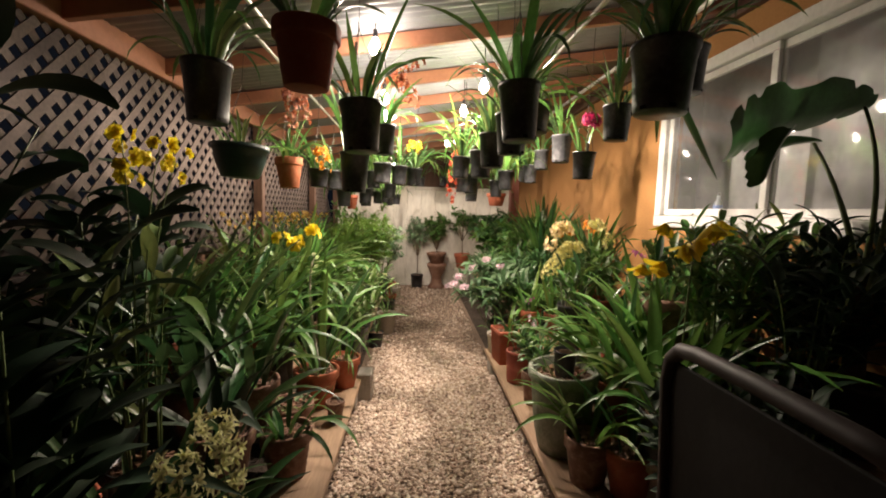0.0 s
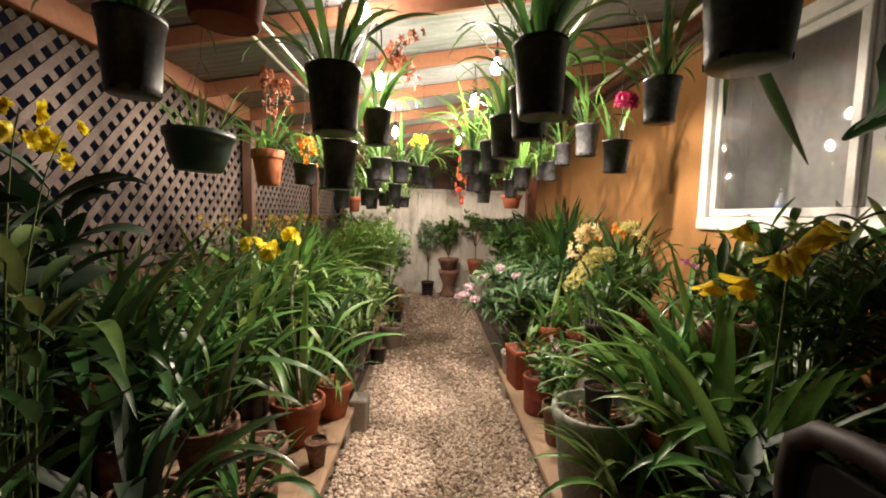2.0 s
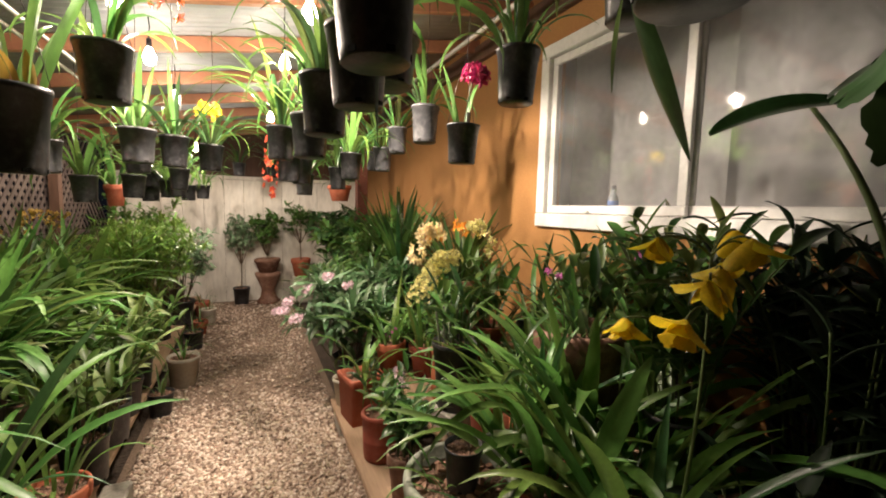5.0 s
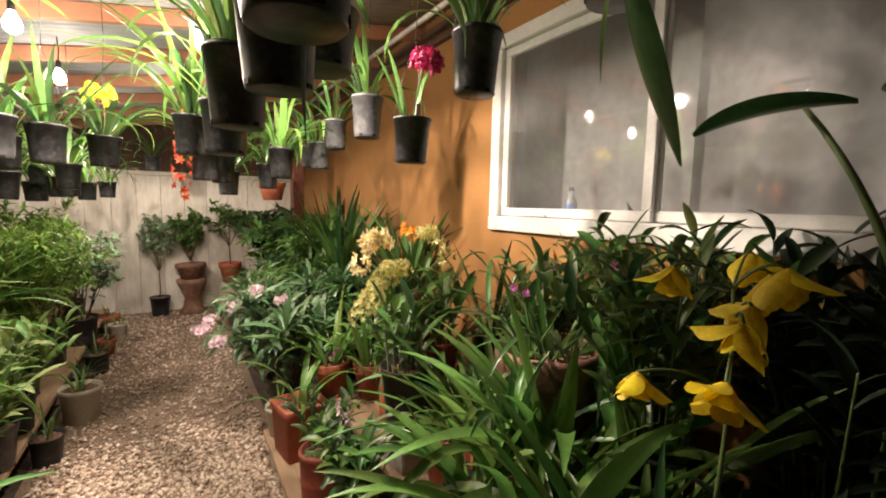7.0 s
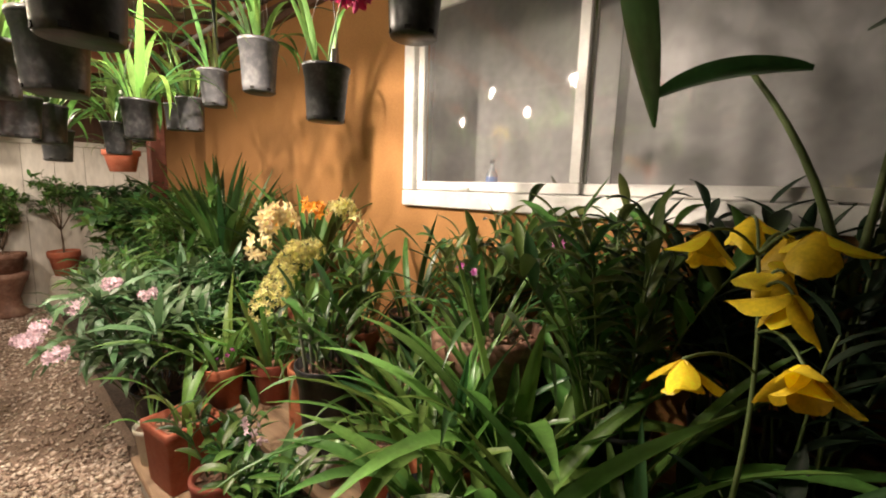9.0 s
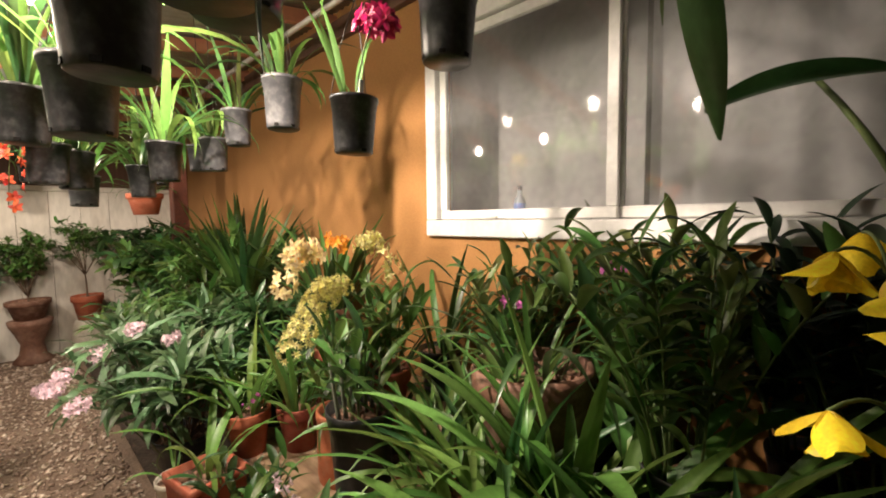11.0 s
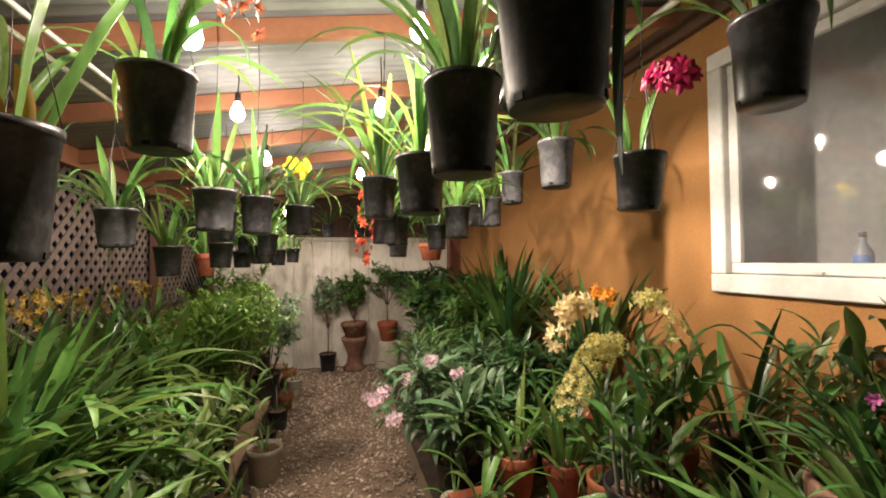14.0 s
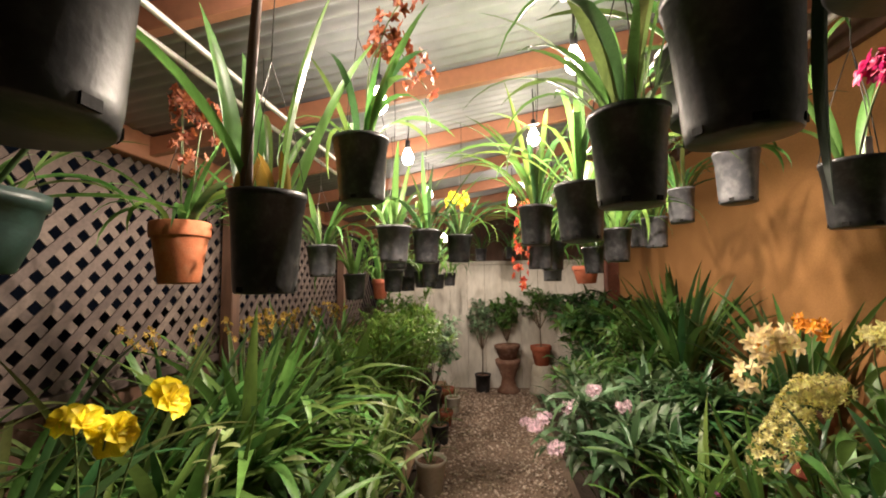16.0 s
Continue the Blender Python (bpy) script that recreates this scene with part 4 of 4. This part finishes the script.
for dx, dy, zz, sz in ((-0.10, -0.03, 1.50, 0.105), (0.02, -0.16, 1.51, 0.125), (-0.08, -0.145, 1.42, 0.125), (-0.18, -0.17, 1.35, 0.115), (-0.2, -0.04, 1.32, 0.105), (0.07, -0.12, 1.49, 0.115), (0.13, -0.06, 1.52, 0.115), (-0.02, -0.13, 1.44, 0.11)):
    end = Vector((dx, dy, zz - 0.44 + 0.06))
    root = min(stalk_pts, key=lambda q: abs(q.z - end.z + 0.03))
    part("pedicel", tube("pedicel", bezier(root, (root + end) / 2 + Vector((0, 0, 0.04)), end, 6), 0.0028, STEM, 5), main_stalk)
    part("flower", rnd.choice(BELL["yellow"]), main_stalk, Matrix.Translation(end) @ pose(0, 0, 0, 180 + rnd.uniform(-25, 25), 22 + rnd.uniform(-25, 25), rnd.uniform(0, 360)) @ Matrix.Scale(sz * 1.32, 4), "large hooded yellow flower")
# reed-leaved bushes under the window; shade is painted into the nearest leaves
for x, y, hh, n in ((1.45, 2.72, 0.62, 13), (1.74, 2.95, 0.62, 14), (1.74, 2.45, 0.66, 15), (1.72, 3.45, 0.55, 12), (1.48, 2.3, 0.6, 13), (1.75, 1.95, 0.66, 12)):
    t, z0 = potted("Reed-leaved orchid bush", "black", x, y, 0.66 if x > 1.4 else 0.44, 0.24, 0.25, "bushes under the window")
    canes(t, z0, n + 6, hh, 0.175, "dark", 0.1, 34, 10, tones=("shaded",) if y < 2.5 else ("mid", "mid", "olive", "dark"))
w_, z0 = potted("Arching strap orchid with purple flowers", "black", 1.66, 3.1, 0.66, 0.22, 0.24)
add_leaves(w_, z0, 18, 0.66, "grass", "dark", 0.08, tones=("dark", "mid", "olive"), wide=1.3)
# near-black bushes added in front: painted shade that hides lit plants behind
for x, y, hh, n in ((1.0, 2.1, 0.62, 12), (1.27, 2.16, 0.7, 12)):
    t, z0 = potted("Reed-leaved orchid bush", "black", x, y, 0, 0.28, 0.3, "bushes under the window")
    canes(t, z0, n, hh, 0.2, "shaded", 0.11, 24, 9, tones=("shaded",))
# banana-like plant
ban, z0 = potted("Large-leaved tropical plant", "black", 1.62, 2.2, 0.66, 0.3, 0.3)
part("trunk", tube("trunk", bezier((0, 0, z0), (0.02, 0.02, z0 + 0.2), (0, 0.03, z0 + 0.42), 8), 0.04, BROWNWOOD, 10, 0.022), ban)
part("leaf_stalk", tube("leaf_stalk", bezier((0, 0.03, z0 + 0.4), (-0.02, 0.1, z0 + 0.75), (-0.02, 0.3, z0 + 1.02), 8), 0.014, STEM, 7, 0.007), ban)
part("leaf", mesh_of("leaf", *ribbon(0.36, 0.105, 34, oval, 0.3, 12, 0.15, 12, 5), L_DARK), ban, pose(-0.1, 0.17, z0 + 0.995, 12, 4, 98), "broad dark drooping leaf")
part("leaf_stalk", tube("leaf_stalk", bezier((0, 0.03, z0 + 0.4), (0.03, 0.0, z0 + 0.85), (-0.12, 0.0, z0 + 1.1), 8), 0.012, STEM, 7, 0.006), ban)
part("leaf", mesh_of("leaf", *ribbon(0.74, 0.25, 30, torn, 0.25, 40, 0.35, 10, 7), L_DARK), ban, pose(-0.06, 0.02, z0 + 1.12, 50, 15, 191), "broad torn dark leaf")
part("leaf_lobe", mesh_of("leaf_lobe", *ribbon(0.24, 0.13, 40, torn, 0.6, 18, 0.8, -40, 5), L_DARK), ban, pose(-0.46, -0.06, z0 + 0.99, 0, 0, 200), "torn hanging lobe of the broad leaf")
part("leaf_stalk", tube("leaf_stalk", bezier((0, 0, z0 + 0.3), (0.04, -0.03, z0 + 0.8), (0.03, 0.03, z0 + 1.1), 8), 0.012, STEM, 7, 0.006), ban)
# spiky clump and shrubs further on
sp_, z0 = potted("Clump of sword-shaped leaves", "brown", 1.42, 5.75, 0.66, 0.34, 0.36)
add_leaves(sp_, z0, 90, 0.92, "sword", "mid", 0.1, (0, 42), tones=("mid", "mid", "bright", "dark"))
sp2, z0 = potted("Clump of sword-shaped leaves", "brown", 1.72, 5.0, 0.66, 0.3, 0.34)
add_leaves(sp2, z0, 46, 0.8, "sword", "mid", 0.1, (0, 45), tones=("mid", "dark"))
sh, z0 = potted("Bushy shrub with pale pink flowers", "black", 0.84, 5.22, 0.0, 0.36, 0.36)
cloud(sh, z0, 0.54, 0.64, 0.84, 980, 0.24, L_SHRUB, "lance", 18)
for dx, dy, dz in ((-0.52, -0.55, 0.64), (-0.42, -0.45, 0.82), (-0.27, -0.4, 0.9), (-0.54, -0.25, 0.70), (-0.58, -0.1, 0.6), (-0.15, -0.52, 0.84), (-0.58, 0.15, 0.55), (-0.6, 0.35, 0.5)):
    spike(sh, (dx * 0.3, dy * 0.3, z0), (dx * 0.8, dy * 0.8, dz + 0.3), (dx, dy, dz + 0.2), 22, "pink", 0.042, 0.88, 0.032, r=0.002)
for x, y, bz, rx, h, tone, k in ((1.3, 5.85, 0.44, 0.4, 0.75, L_MID, "lance"), (1.0, 6.2, 0.2, 0.38, 0.62, L_MID, "lance"), (1.5, 6.6, 0.66, 0.4, 0.55, L_MID, "oval"), (1.15, 7.1, 0.2, 0.36, 0.6, L_DARK, "lance"), (1.5, 7.6, 0.66, 0.4, 0.6, L_DARK, "oval"), (1.3, 8.0, 0.44, 0.36, 0.7, L_MID, "oval"), (1.35, 8.7, 0.44, 0.4, 0.9, L_DARK, "oval"), (1.25, 4.9, 0.44, 0.32, 0.5, L_DARK, "lance")):
    t, z0 = potted("Leafy green shrub", "black", x, y, bz, 0.28, 0.28, "shrubs along the house")
    cloud(t, z0, rx, rx, h, 750, 0.17, tone, k, 12)
for x, y, tone, n, ln in ((0.95, 4.55, "bright", 22, 0.5), (1.2, 4.75, "mid", 20, 0.5), (1.5, 4.15, "dark", 20, 0.55), (1.2, 2.85, "mid", 18, 0.82), (1.3, 3.0, "bright", 16, 0.8), (0.98, 2.85, "bright", 16, 0.62), (1.0, 3.1, "bright", 16, 0.55), (1.3, 2.66, "bright", 18, 0.76), (1.3, 3.55, "mid", 18, 0.5), (1.5, 3.65, "mid", 18, 0.5), (1.2, 3.34, "mid", 16, 0.66), (0.86, 2.85, "bright", 14, 0.5), (1.3, 4.2, "mid", 18, 0.5), (1.15, 4.4, "bright", 16, 0.5)):
    t, z0 = potted("Strap-leaved orchid", rnd.choice(("terra", "brown", "black")), x, y, 0.44 if x > 0.93 else 0.2, 0.22, 0.23, "orchids on the plank benches")
    if y < 3.2:
        add_leaves(t, z0, n, ln, "wide", "bright", 0.08, (0, 34), tones=("bright", "bright", "mid"), wide=1.15)
    else:
        add_leaves(t, z0, n + 8, ln * 1.1, "strap", tone, 0.08, (0, 34), tones=(tone, "mid"))

# ---- left beds ----
v1, z0 = potted("Strap-leaved orchid", "terra", -0.84, 3.55, 0.2, 0.31, 0.26)
add_leaves(v1, z0, 20, 0.85, "wide", "mid", 0.09, (-2, 14), tones=("mid", "dark", "bright"), wide=0.8)
dry = part("dry_stalk", tube("dry_stalk", bezier((0.02, 0.02, z0), (-0.13, 0.12, z0 + 0.62), (-0.05, 0.14, z0 + 0.82), 10), 0.011, PALEPOT, 7, 0.007), v1, None, "thick pale dry flower stalk")
for k in range(9):
    part("seed_pod", LEAF["oval", "pale"][k % 6], dry, pose(-0.075 + 0.006 * k, 0.12 + 0.003 * k, z0 + 0.66 + 0.02 * k, 0, 30, 75 * k) @ Matrix.Scale(0.065, 4), "dry pale seed pod")
v2, z0 = potted("Strap-leaved orchid", "terra", -1.3, 3.4, 0.42, 0.28, 0.3)
add_leaves(v2, z0, 30, 0.8, "strap", "dark", 0.08, tones=("dark", "mid"))
v3, z0 = potted("Small rosette", "brown", -0.9, 3.1, 0.2, 0.3, 0.22)
add_leaves(v3, z0, 26, 0.12, "lance", "pale", 0.08, (0, 40), tones=("pale", "grey"))
v4, z0 = potted("Seedling", "brown", -0.66, 3.3, 0.2, 0.12, 0.14)
v5, z0 = potted("Strap-leaved orchid", "terra", -0.7, 3.86, 0.2, 0.24, 0.24)
add_leaves(v5, z0, 14, 0.4, "strap", "mid", 0.07, tones=("mid", "bright"))
yd, z0 = potted("Orchid with bright yellow flowers", "black", -1.06, 3.42, 0.42, 0.22, 0.24)
add_leaves(yd, z0, 30, 0.8, "strap", "mid", 0.07, tones=("mid", "bright"))
for dx, dy, dz in ((0.08, -0.12, 0.95), (0.26, -0.06, 0.99), (0.17, -0.12, 0.935)):
    spike(yd, (0, 0, z0), (dx * 0.4, dy * 0.4, dz * 0.9), (dx, dy, dz), 2, "yellow", 0.11, 0.98, 0.025, r=0.004)
for x, y, k, pk in ((-0.72, 4.28, 16, "black"), (-0.72, 4.68, 15, "grey"), (-0.74, 5.05, 14, "black"), (-0.76, 5.5, 12, "black")):
    t, z0 = potted("Pale variegated leafy plant", pk, x, y, 0.2, 0.22, 0.24, "variegated plants by the path")
    canes(t, z0, k + 3, 0.5, 0.17, "pale", 0.11, 44, 8, "lance", tones=("pale", "bright", "mid"))
for x, y, bz, n, ln, tones in ((-1.18, 4.35, 0.42, 60, 1.1, ("mid", "bright")), (-1.28, 4.95, 0.42, 56, 1.12, ("mid", "bright")), (-1.12, 5.4, 0.42, 54, 1.0, ("mid", "bright")), (-1.25, 3.95, 0.42, 34, 0.92, ("mid", "bright")), (-1.3, 4.05, 0.42, 24, 0.8, ("mid", "dark")), (-1.15, 5.75, 0.42, 50, 1.0, ("bright", "mid")), (-1.25, 4.55, 0.42, 40, 1.05, ("mid", "dark"))):
    t, z0 = potted("Tall arching strap-leaved orchid", "black", x, y, bz, 0.3, 0.28, "arching orchids by the lattice")
    add_leaves(t, z0, round(n * 0.72), ln, "grass", "mid", 0.1, (-2, 24), tones=tones, wide=1.75)
    add_leaves(t, z0, 14, ln * 0.88, "strap", "bright", 0.1, (0, 20), tones=tones, wide=1.3)
for x, y in ((-1.58, 3.2), (-1.45, 3.95), (-1.4, 4.7), (-1.58, 3.6), (-1.6, 4.4), (-1.6, 5.0), (-1.58, 5.6), (-1.55, 6.2), (-1.58, 6.8), (-1.4, 5.35)):
    t, z0 = potted("Orchid with dull yellow flowers", "black", x, y, 0.62, 0.24, 0.25, "yellow orchids along the lattice")
    add_leaves(t, z0, 34, 0.78, "strap", "mid", 0.1, tones=("mid", "olive", "dark"))
    for k in range(3 if y > 4.3 else 0):
        a = rnd.uniform(0, 6.28)
        spike(t, (0, 0, z0), (0.1 * math.cos(a), 0.1 * math.sin(a), z0 + 0.65), (0.22 * math.cos(a), 0.22 * math.sin(a), z0 + 0.66), 7, rnd.choice(("dull", "dull", "dull")), 0.045, 0.6, 0.02)
for x, y, rx, h, mt, sz, n in ((-0.88, 6.1, 0.46, 1.12, L_LIME, 0.085, 5200), (-0.85, 6.8, 0.42, 1.1, L_LIME, 0.085, 4400), (-0.72, 7.4, 0.34, 1.0, L_GREY, 0.1, 900), (-1.2, 7.6, 0.4, 0.9, L_BRIGHT, 0.08, 800), (-0.95, 8.3, 0.35, 0.7, L_MID, 0.08, 600), (-1.35, 8.6, 0.4, 1.0, L_MID, 0.1, 600)):
    t, z0 = potted("Fine-leaved bright green bush", "black", x, y, 0.2 if x > -1 else 0.42, 0.28, 0.28, "bushes along the path")
    cloud(t, z0, rx, rx, h, n, sz, mt, "lance" if mt == L_LIME else "oval", 20 if mt == L_LIME else 16)
wpot, z0 = potted("Small strap-leaved plant", "pale", -0.52, 5.95, 0.0, 0.26, 0.27)
add_leaves(wpot, z0, 8, 0.35, "strap", "bright", 0.05)
for x, y, k, d in ((-0.58, 6.5, "black", 0.18), (-0.55, 7.0, "black", 0.2), (-0.55, 7.55, "terra", 0.18), (-0.5, 8.1, "pale", 0.2), (-0.62, 8.5, "terra", 0.22), (-0.6, 5.4, "black", 0.18)):
    t, z0 = potted("Low leafy plant", k, x, y, 0.0, d, d, "pots along the path")
    add_leaves(t, z0, 9, 0.28, "strap", "mid", 0.04)
# near corner, out of the light: shade painted into many of its leaves
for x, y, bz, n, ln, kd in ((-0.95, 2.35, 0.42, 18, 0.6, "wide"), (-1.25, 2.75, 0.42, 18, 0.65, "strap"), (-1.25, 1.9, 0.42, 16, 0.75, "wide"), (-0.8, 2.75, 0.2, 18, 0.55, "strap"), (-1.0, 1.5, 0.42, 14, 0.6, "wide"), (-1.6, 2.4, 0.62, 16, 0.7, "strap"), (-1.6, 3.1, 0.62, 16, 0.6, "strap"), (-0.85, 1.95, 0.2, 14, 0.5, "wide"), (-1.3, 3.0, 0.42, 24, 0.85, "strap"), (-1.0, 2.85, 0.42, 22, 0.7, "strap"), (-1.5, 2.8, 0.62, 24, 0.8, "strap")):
    t, z0 = potted("Shade-dark leafy orchid", rnd.choice(("terra", "brown", "black")), x, y, bz, 0.26, 0.25, "dark plants by the entrance")
    add_leaves(t, z0, n, ln * (1.05 if x < -1 else 0.85), kd, "shaded", 0.08, (-2, 38), tones=("shaded", "shaded", "dark") if y < 2.6 else ("dark", "dark", "mid"), wide=1.55)
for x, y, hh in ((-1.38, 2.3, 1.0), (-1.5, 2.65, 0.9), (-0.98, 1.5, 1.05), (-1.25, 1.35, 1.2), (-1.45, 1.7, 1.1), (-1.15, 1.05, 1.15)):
    t, z0 = potted("Tall shade-dark broad-leaved plant", "black", x, y, 0.42, 0.26, 0.25, "dark plants by the entrance")
    canes(t, z0, 8, hh, 0.23, "shaded", 0.1, 14, 9, "oval")
ty, z0 = potted("Tall orchid with yellow flowers", "black", -1.12, 2.15, 0.42, 0.24, 0.25)
canes(ty, z0, 6, 0.75, 0.2, "olive", 0.06, 12, 8, tones=("olive", "dark"))
for dx, dy, dz in ((0.05, -0.1, 1.3), (0.12, -0.02, 1.36), (-0.02, 0.0, 1.4), (0.1, 0.12, 1.33)):
    spike(ty, (0, 0, z0), (dx * 0.3, dy * 0.3, dz * 0.85), (dx, dy, dz), 4, "yellow", 0.06, 0.85, 0.03)
ps, z0 = potted("Orchid with trailing greenish flower sprays", "brown", -0.86, 1.72, 0.42, 0.26, 0.25)
add_leaves(ps, z0, 12, 0.5, "wide", "dark", 0.07)
for dx, dy in ((0.2, -0.02), (0.14, 0.12), (0.16, -0.14)):
    spike(ps, (0, 0, z0), (dx, dy, z0 + 0.75), (dx * 1.2, dy * 1.2, z0 - 0.1), 34, "white", 0.06, 0.45, 0.035, SPIDER)
pk, z0 = potted("Orchid with pink flowers", "black", -1.45, 1.95, 0.62, 0.22, 0.24)
add_leaves(pk, z0, 12, 0.6, "wide", "dark", 0.07)
spike(pk, (0, 0, z0), (0.0, -0.1, z0 + 0.7), (0.08, -0.12, z0 + 0.62), 4, "pink", 0.09, 0.8, 0.03)

for x, y, rim in ((-0.9, 7.2, 1.95), (-0.53, 8.15, 1.85), (-0.1, 8.5, 2.2), (0.35, 8.8, 2.24)):
    t, z0 = hung("black", x, y, rim, 0.18, 0.18, 12, 0.5, "mid", "trailing orchid", "grass", tones=("mid", "dark"))

# ---- far end ----
def tree_pot(kind, x, y, z, dia, h, stem_h, crown_r, crown_h, label, n=420):
    t, z0 = potted(label, kind, x, y, z, dia, h)
    part("trunk", tube("trunk", bezier((0, 0, z0), (0.01, 0, z0 + stem_h / 2), (0, 0.01, z0 + stem_h), 6), 0.01, WOODSTEM, 6, 0.007), t)
    cloud(t, z0 + stem_h, crown_r, crown_r, crown_h, round(n * 1.8), 0.085, L_GREY if kind == "black" else L_MID, "oval", 9, base_r=0.01)


tree_pot("black", -0.12, 9.18, 0.0, 0.26, 0.27, 0.42, 0.24, 0.8, "Slender small-leaved standard tree")
urn = thing("urn_pedestal", "brown ceramic urn pedestal by the white wall", "pedestal", pose(0.28, 9.16, 0))
part("body", lathe("body", [(0.17, 0), (0.18, 0.03), (0.12, 0.1), (0.10, 0.22), (0.15, 0.36), (0.19, 0.44), (0.2, 0.5), (0.17, 0.51)], BROWNCLAY, 32), urn)
tree_pot("brown", 0.28, 9.16, 0.512, 0.4, 0.22, 0.08, 0.34, 0.72, "Bushy small-leaved shrub", 650)
stand = thing("plant_stand", "pale weathered upturned pot used as a plant stand", "stand", pose(0.8, 9.15, 0))
part("body", lathe("body", [(0.20, 0), (0.205, 0.03), (0.19, 0.06), (0.17, 0.3), (0.15, 0.4), (0.13, 0.42)], PALEPOT, 28), stand)
tree_pot("terra", 0.8, 9.15, 0.421, 0.32, 0.3, 0.3, 0.3, 0.7, "Dark glossy-leaved shrub", 420)
postr = thing("wooden_post", "dark red-brown wooden post", "post", pose(1.42, 7.45, 0), kind="structure")
part("shaft", box_mesh("shaft", (0.14, 0.14, roof_z(1.42) - 0.02), mat("red brown post paint", (0.12, 0.035, 0.02), 0.6, vary=0.2, bump=0.3), 0.008, (0, 0, (roof_z(1.42) - 0.02) / 2)), postr)

# ---- chair in the dark corner ----
chair = thing("garden_chair", "dark brown high-backed garden chair facing the house", "chair", pose(0.875, 1.53, 0))
part("back_frame", tube("back_frame", [(-0.19, 0.35, 0), (-0.21, 0.35, 0.5), (-0.24, 0.35, 1.08), (-0.242, 0.335, 1.15), (-0.245, 0.29, 1.19), (-0.245, 0.22, 1.2), (-0.25, 0, 1.205), (-0.245, -0.22, 1.2), (-0.245, -0.29, 1.19), (-0.242, -0.335, 1.15), (-0.24, -0.35, 1.08), (-0.21, -0.35, 0.5), (-0.19, -0.35, 0)], 0.024, CHAIRBROWN, 10), chair)
part("back_panel", box_mesh("back_panel", (0.012, 0.66, 0.66), IRON, 0.004), chair, pose(-0.226, 0, 0.82, 0, -3, 0), "dark woven back panel")
part("seat", box_mesh("seat", (0.45, 0.66, 0.04), IRON, 0.012, (0.02, 0, 0.44)), chair)
for sy in (-0.35, 0.35):
    part("leg", tube("leg", [(0.22, sy, 0.66), (0.24, sy, 0)], 0.017, CHAIRBROWN, 8), chair)
    part("arm", tube("arm", [(-0.22, sy, 0.68), (0.0, sy, 0.71), (0.17, sy, 0.70), (0.22, sy, 0.66)], 0.02, CHAIRBROWN, 8), chair)

# ---- gravel ----
rs = np.random.RandomState(3)
iv = np.array([(1, 0, 0), (-1, 0, 0), (0, 1, 0), (0, -1, 0), (0, 0, 1), (0, 0, -1)], float)
itri = np.array([(0, 2, 4), (2, 1, 4), (1, 3, 4), (3, 0, 4), (2, 0, 5), (1, 2, 5), (3, 1, 5), (0, 3, 5)])
N = 46000
gx = rs.uniform(-0.62, 0.62, N)
gy = np.where(rs.rand(N) < 0.72, 2.2 + 3.3 * np.sqrt(rs.rand(N)) * rs.rand(N) ** 0.35, rs.uniform(0.3, 9.3, N))
gs = 0.005 + 0.014 * rs.rand(N) ** 1.6
scl = np.stack([gs * rs.uniform(0.8, 1.5, N), gs * rs.uniform(0.7, 1.2, N), gs * rs.uniform(0.4, 0.8, N)], 1)
ang = rs.uniform(0, 6.28, N)
tl = rs.uniform(-0.5, 0.5, N)
jit = iv[None] * (1 + rs.uniform(-0.35, 0.45, (N, len(iv), 1)))
p = jit * scl[:, None, :]
px, pz = p[:, :, 0] * np.cos(tl)[:, None] - p[:, :, 2] * np.sin(tl)[:, None], p[:, :, 0] * np.sin(tl)[:, None] + p[:, :, 2] * np.cos(tl)[:, None]
qx, qy = px * np.cos(ang)[:, None] - p[:, :, 1] * np.sin(ang)[:, None], px * np.sin(ang)[:, None] + p[:, :, 1] * np.cos(ang)[:, None]
gv = np.stack([qx + gx[:, None], qy + gy[:, None], pz + (gs * 0.3 + rs.uniform(0, 0.006, N))[:, None]], 2).reshape(-1, 3)
gf = (itri[None] + (np.arange(N) * len(iv))[:, None, None]).reshape(-1, 3)
gme = bpy.data.meshes.new("gravel")
gme.vertices.add(len(gv))
gme.vertices.foreach_set("co", gv.ravel())
gme.loops.add(gf.size)
gme.loops.foreach_set("vertex_index", gf.ravel().astype(np.int32))
gme.polygons.add(len(gf))
gme.polygons.foreach_set("loop_start", np.arange(0, gf.size, 3, dtype=np.int32))
gme.update(calc_edges=True)
PEB = bpy.data.materials.new("mixed tan pebbles")
PEB.use_nodes = True
pn, pl = PEB.node_tree.nodes, PEB.node_tree.links
geo, rampn = pn.new("ShaderNodeNewGeometry"), pn.new("ShaderNodeValToRGB")
els = rampn.color_ramp.elements
els[0].color, els[1].color = (0.24, 0.16, 0.118, 1), (0.72, 0.61, 0.51, 1)
mid_el = els.new(0.5)
mid_el.color = (0.48, 0.36, 0.275, 1)
pl.new(geo.outputs["Random Per Island"], rampn.inputs["Fac"])
pl.new(rampn.outputs[0], pn["Principled BSDF"].inputs["Base Color"])
pn["Principled BSDF"].inputs["Roughness"].default_value = 0.85
gme.materials.append(PEB)
tagged(new("gravel", gme), "loose tan and grey gravel covering the path", "gravel", kind="stuff")
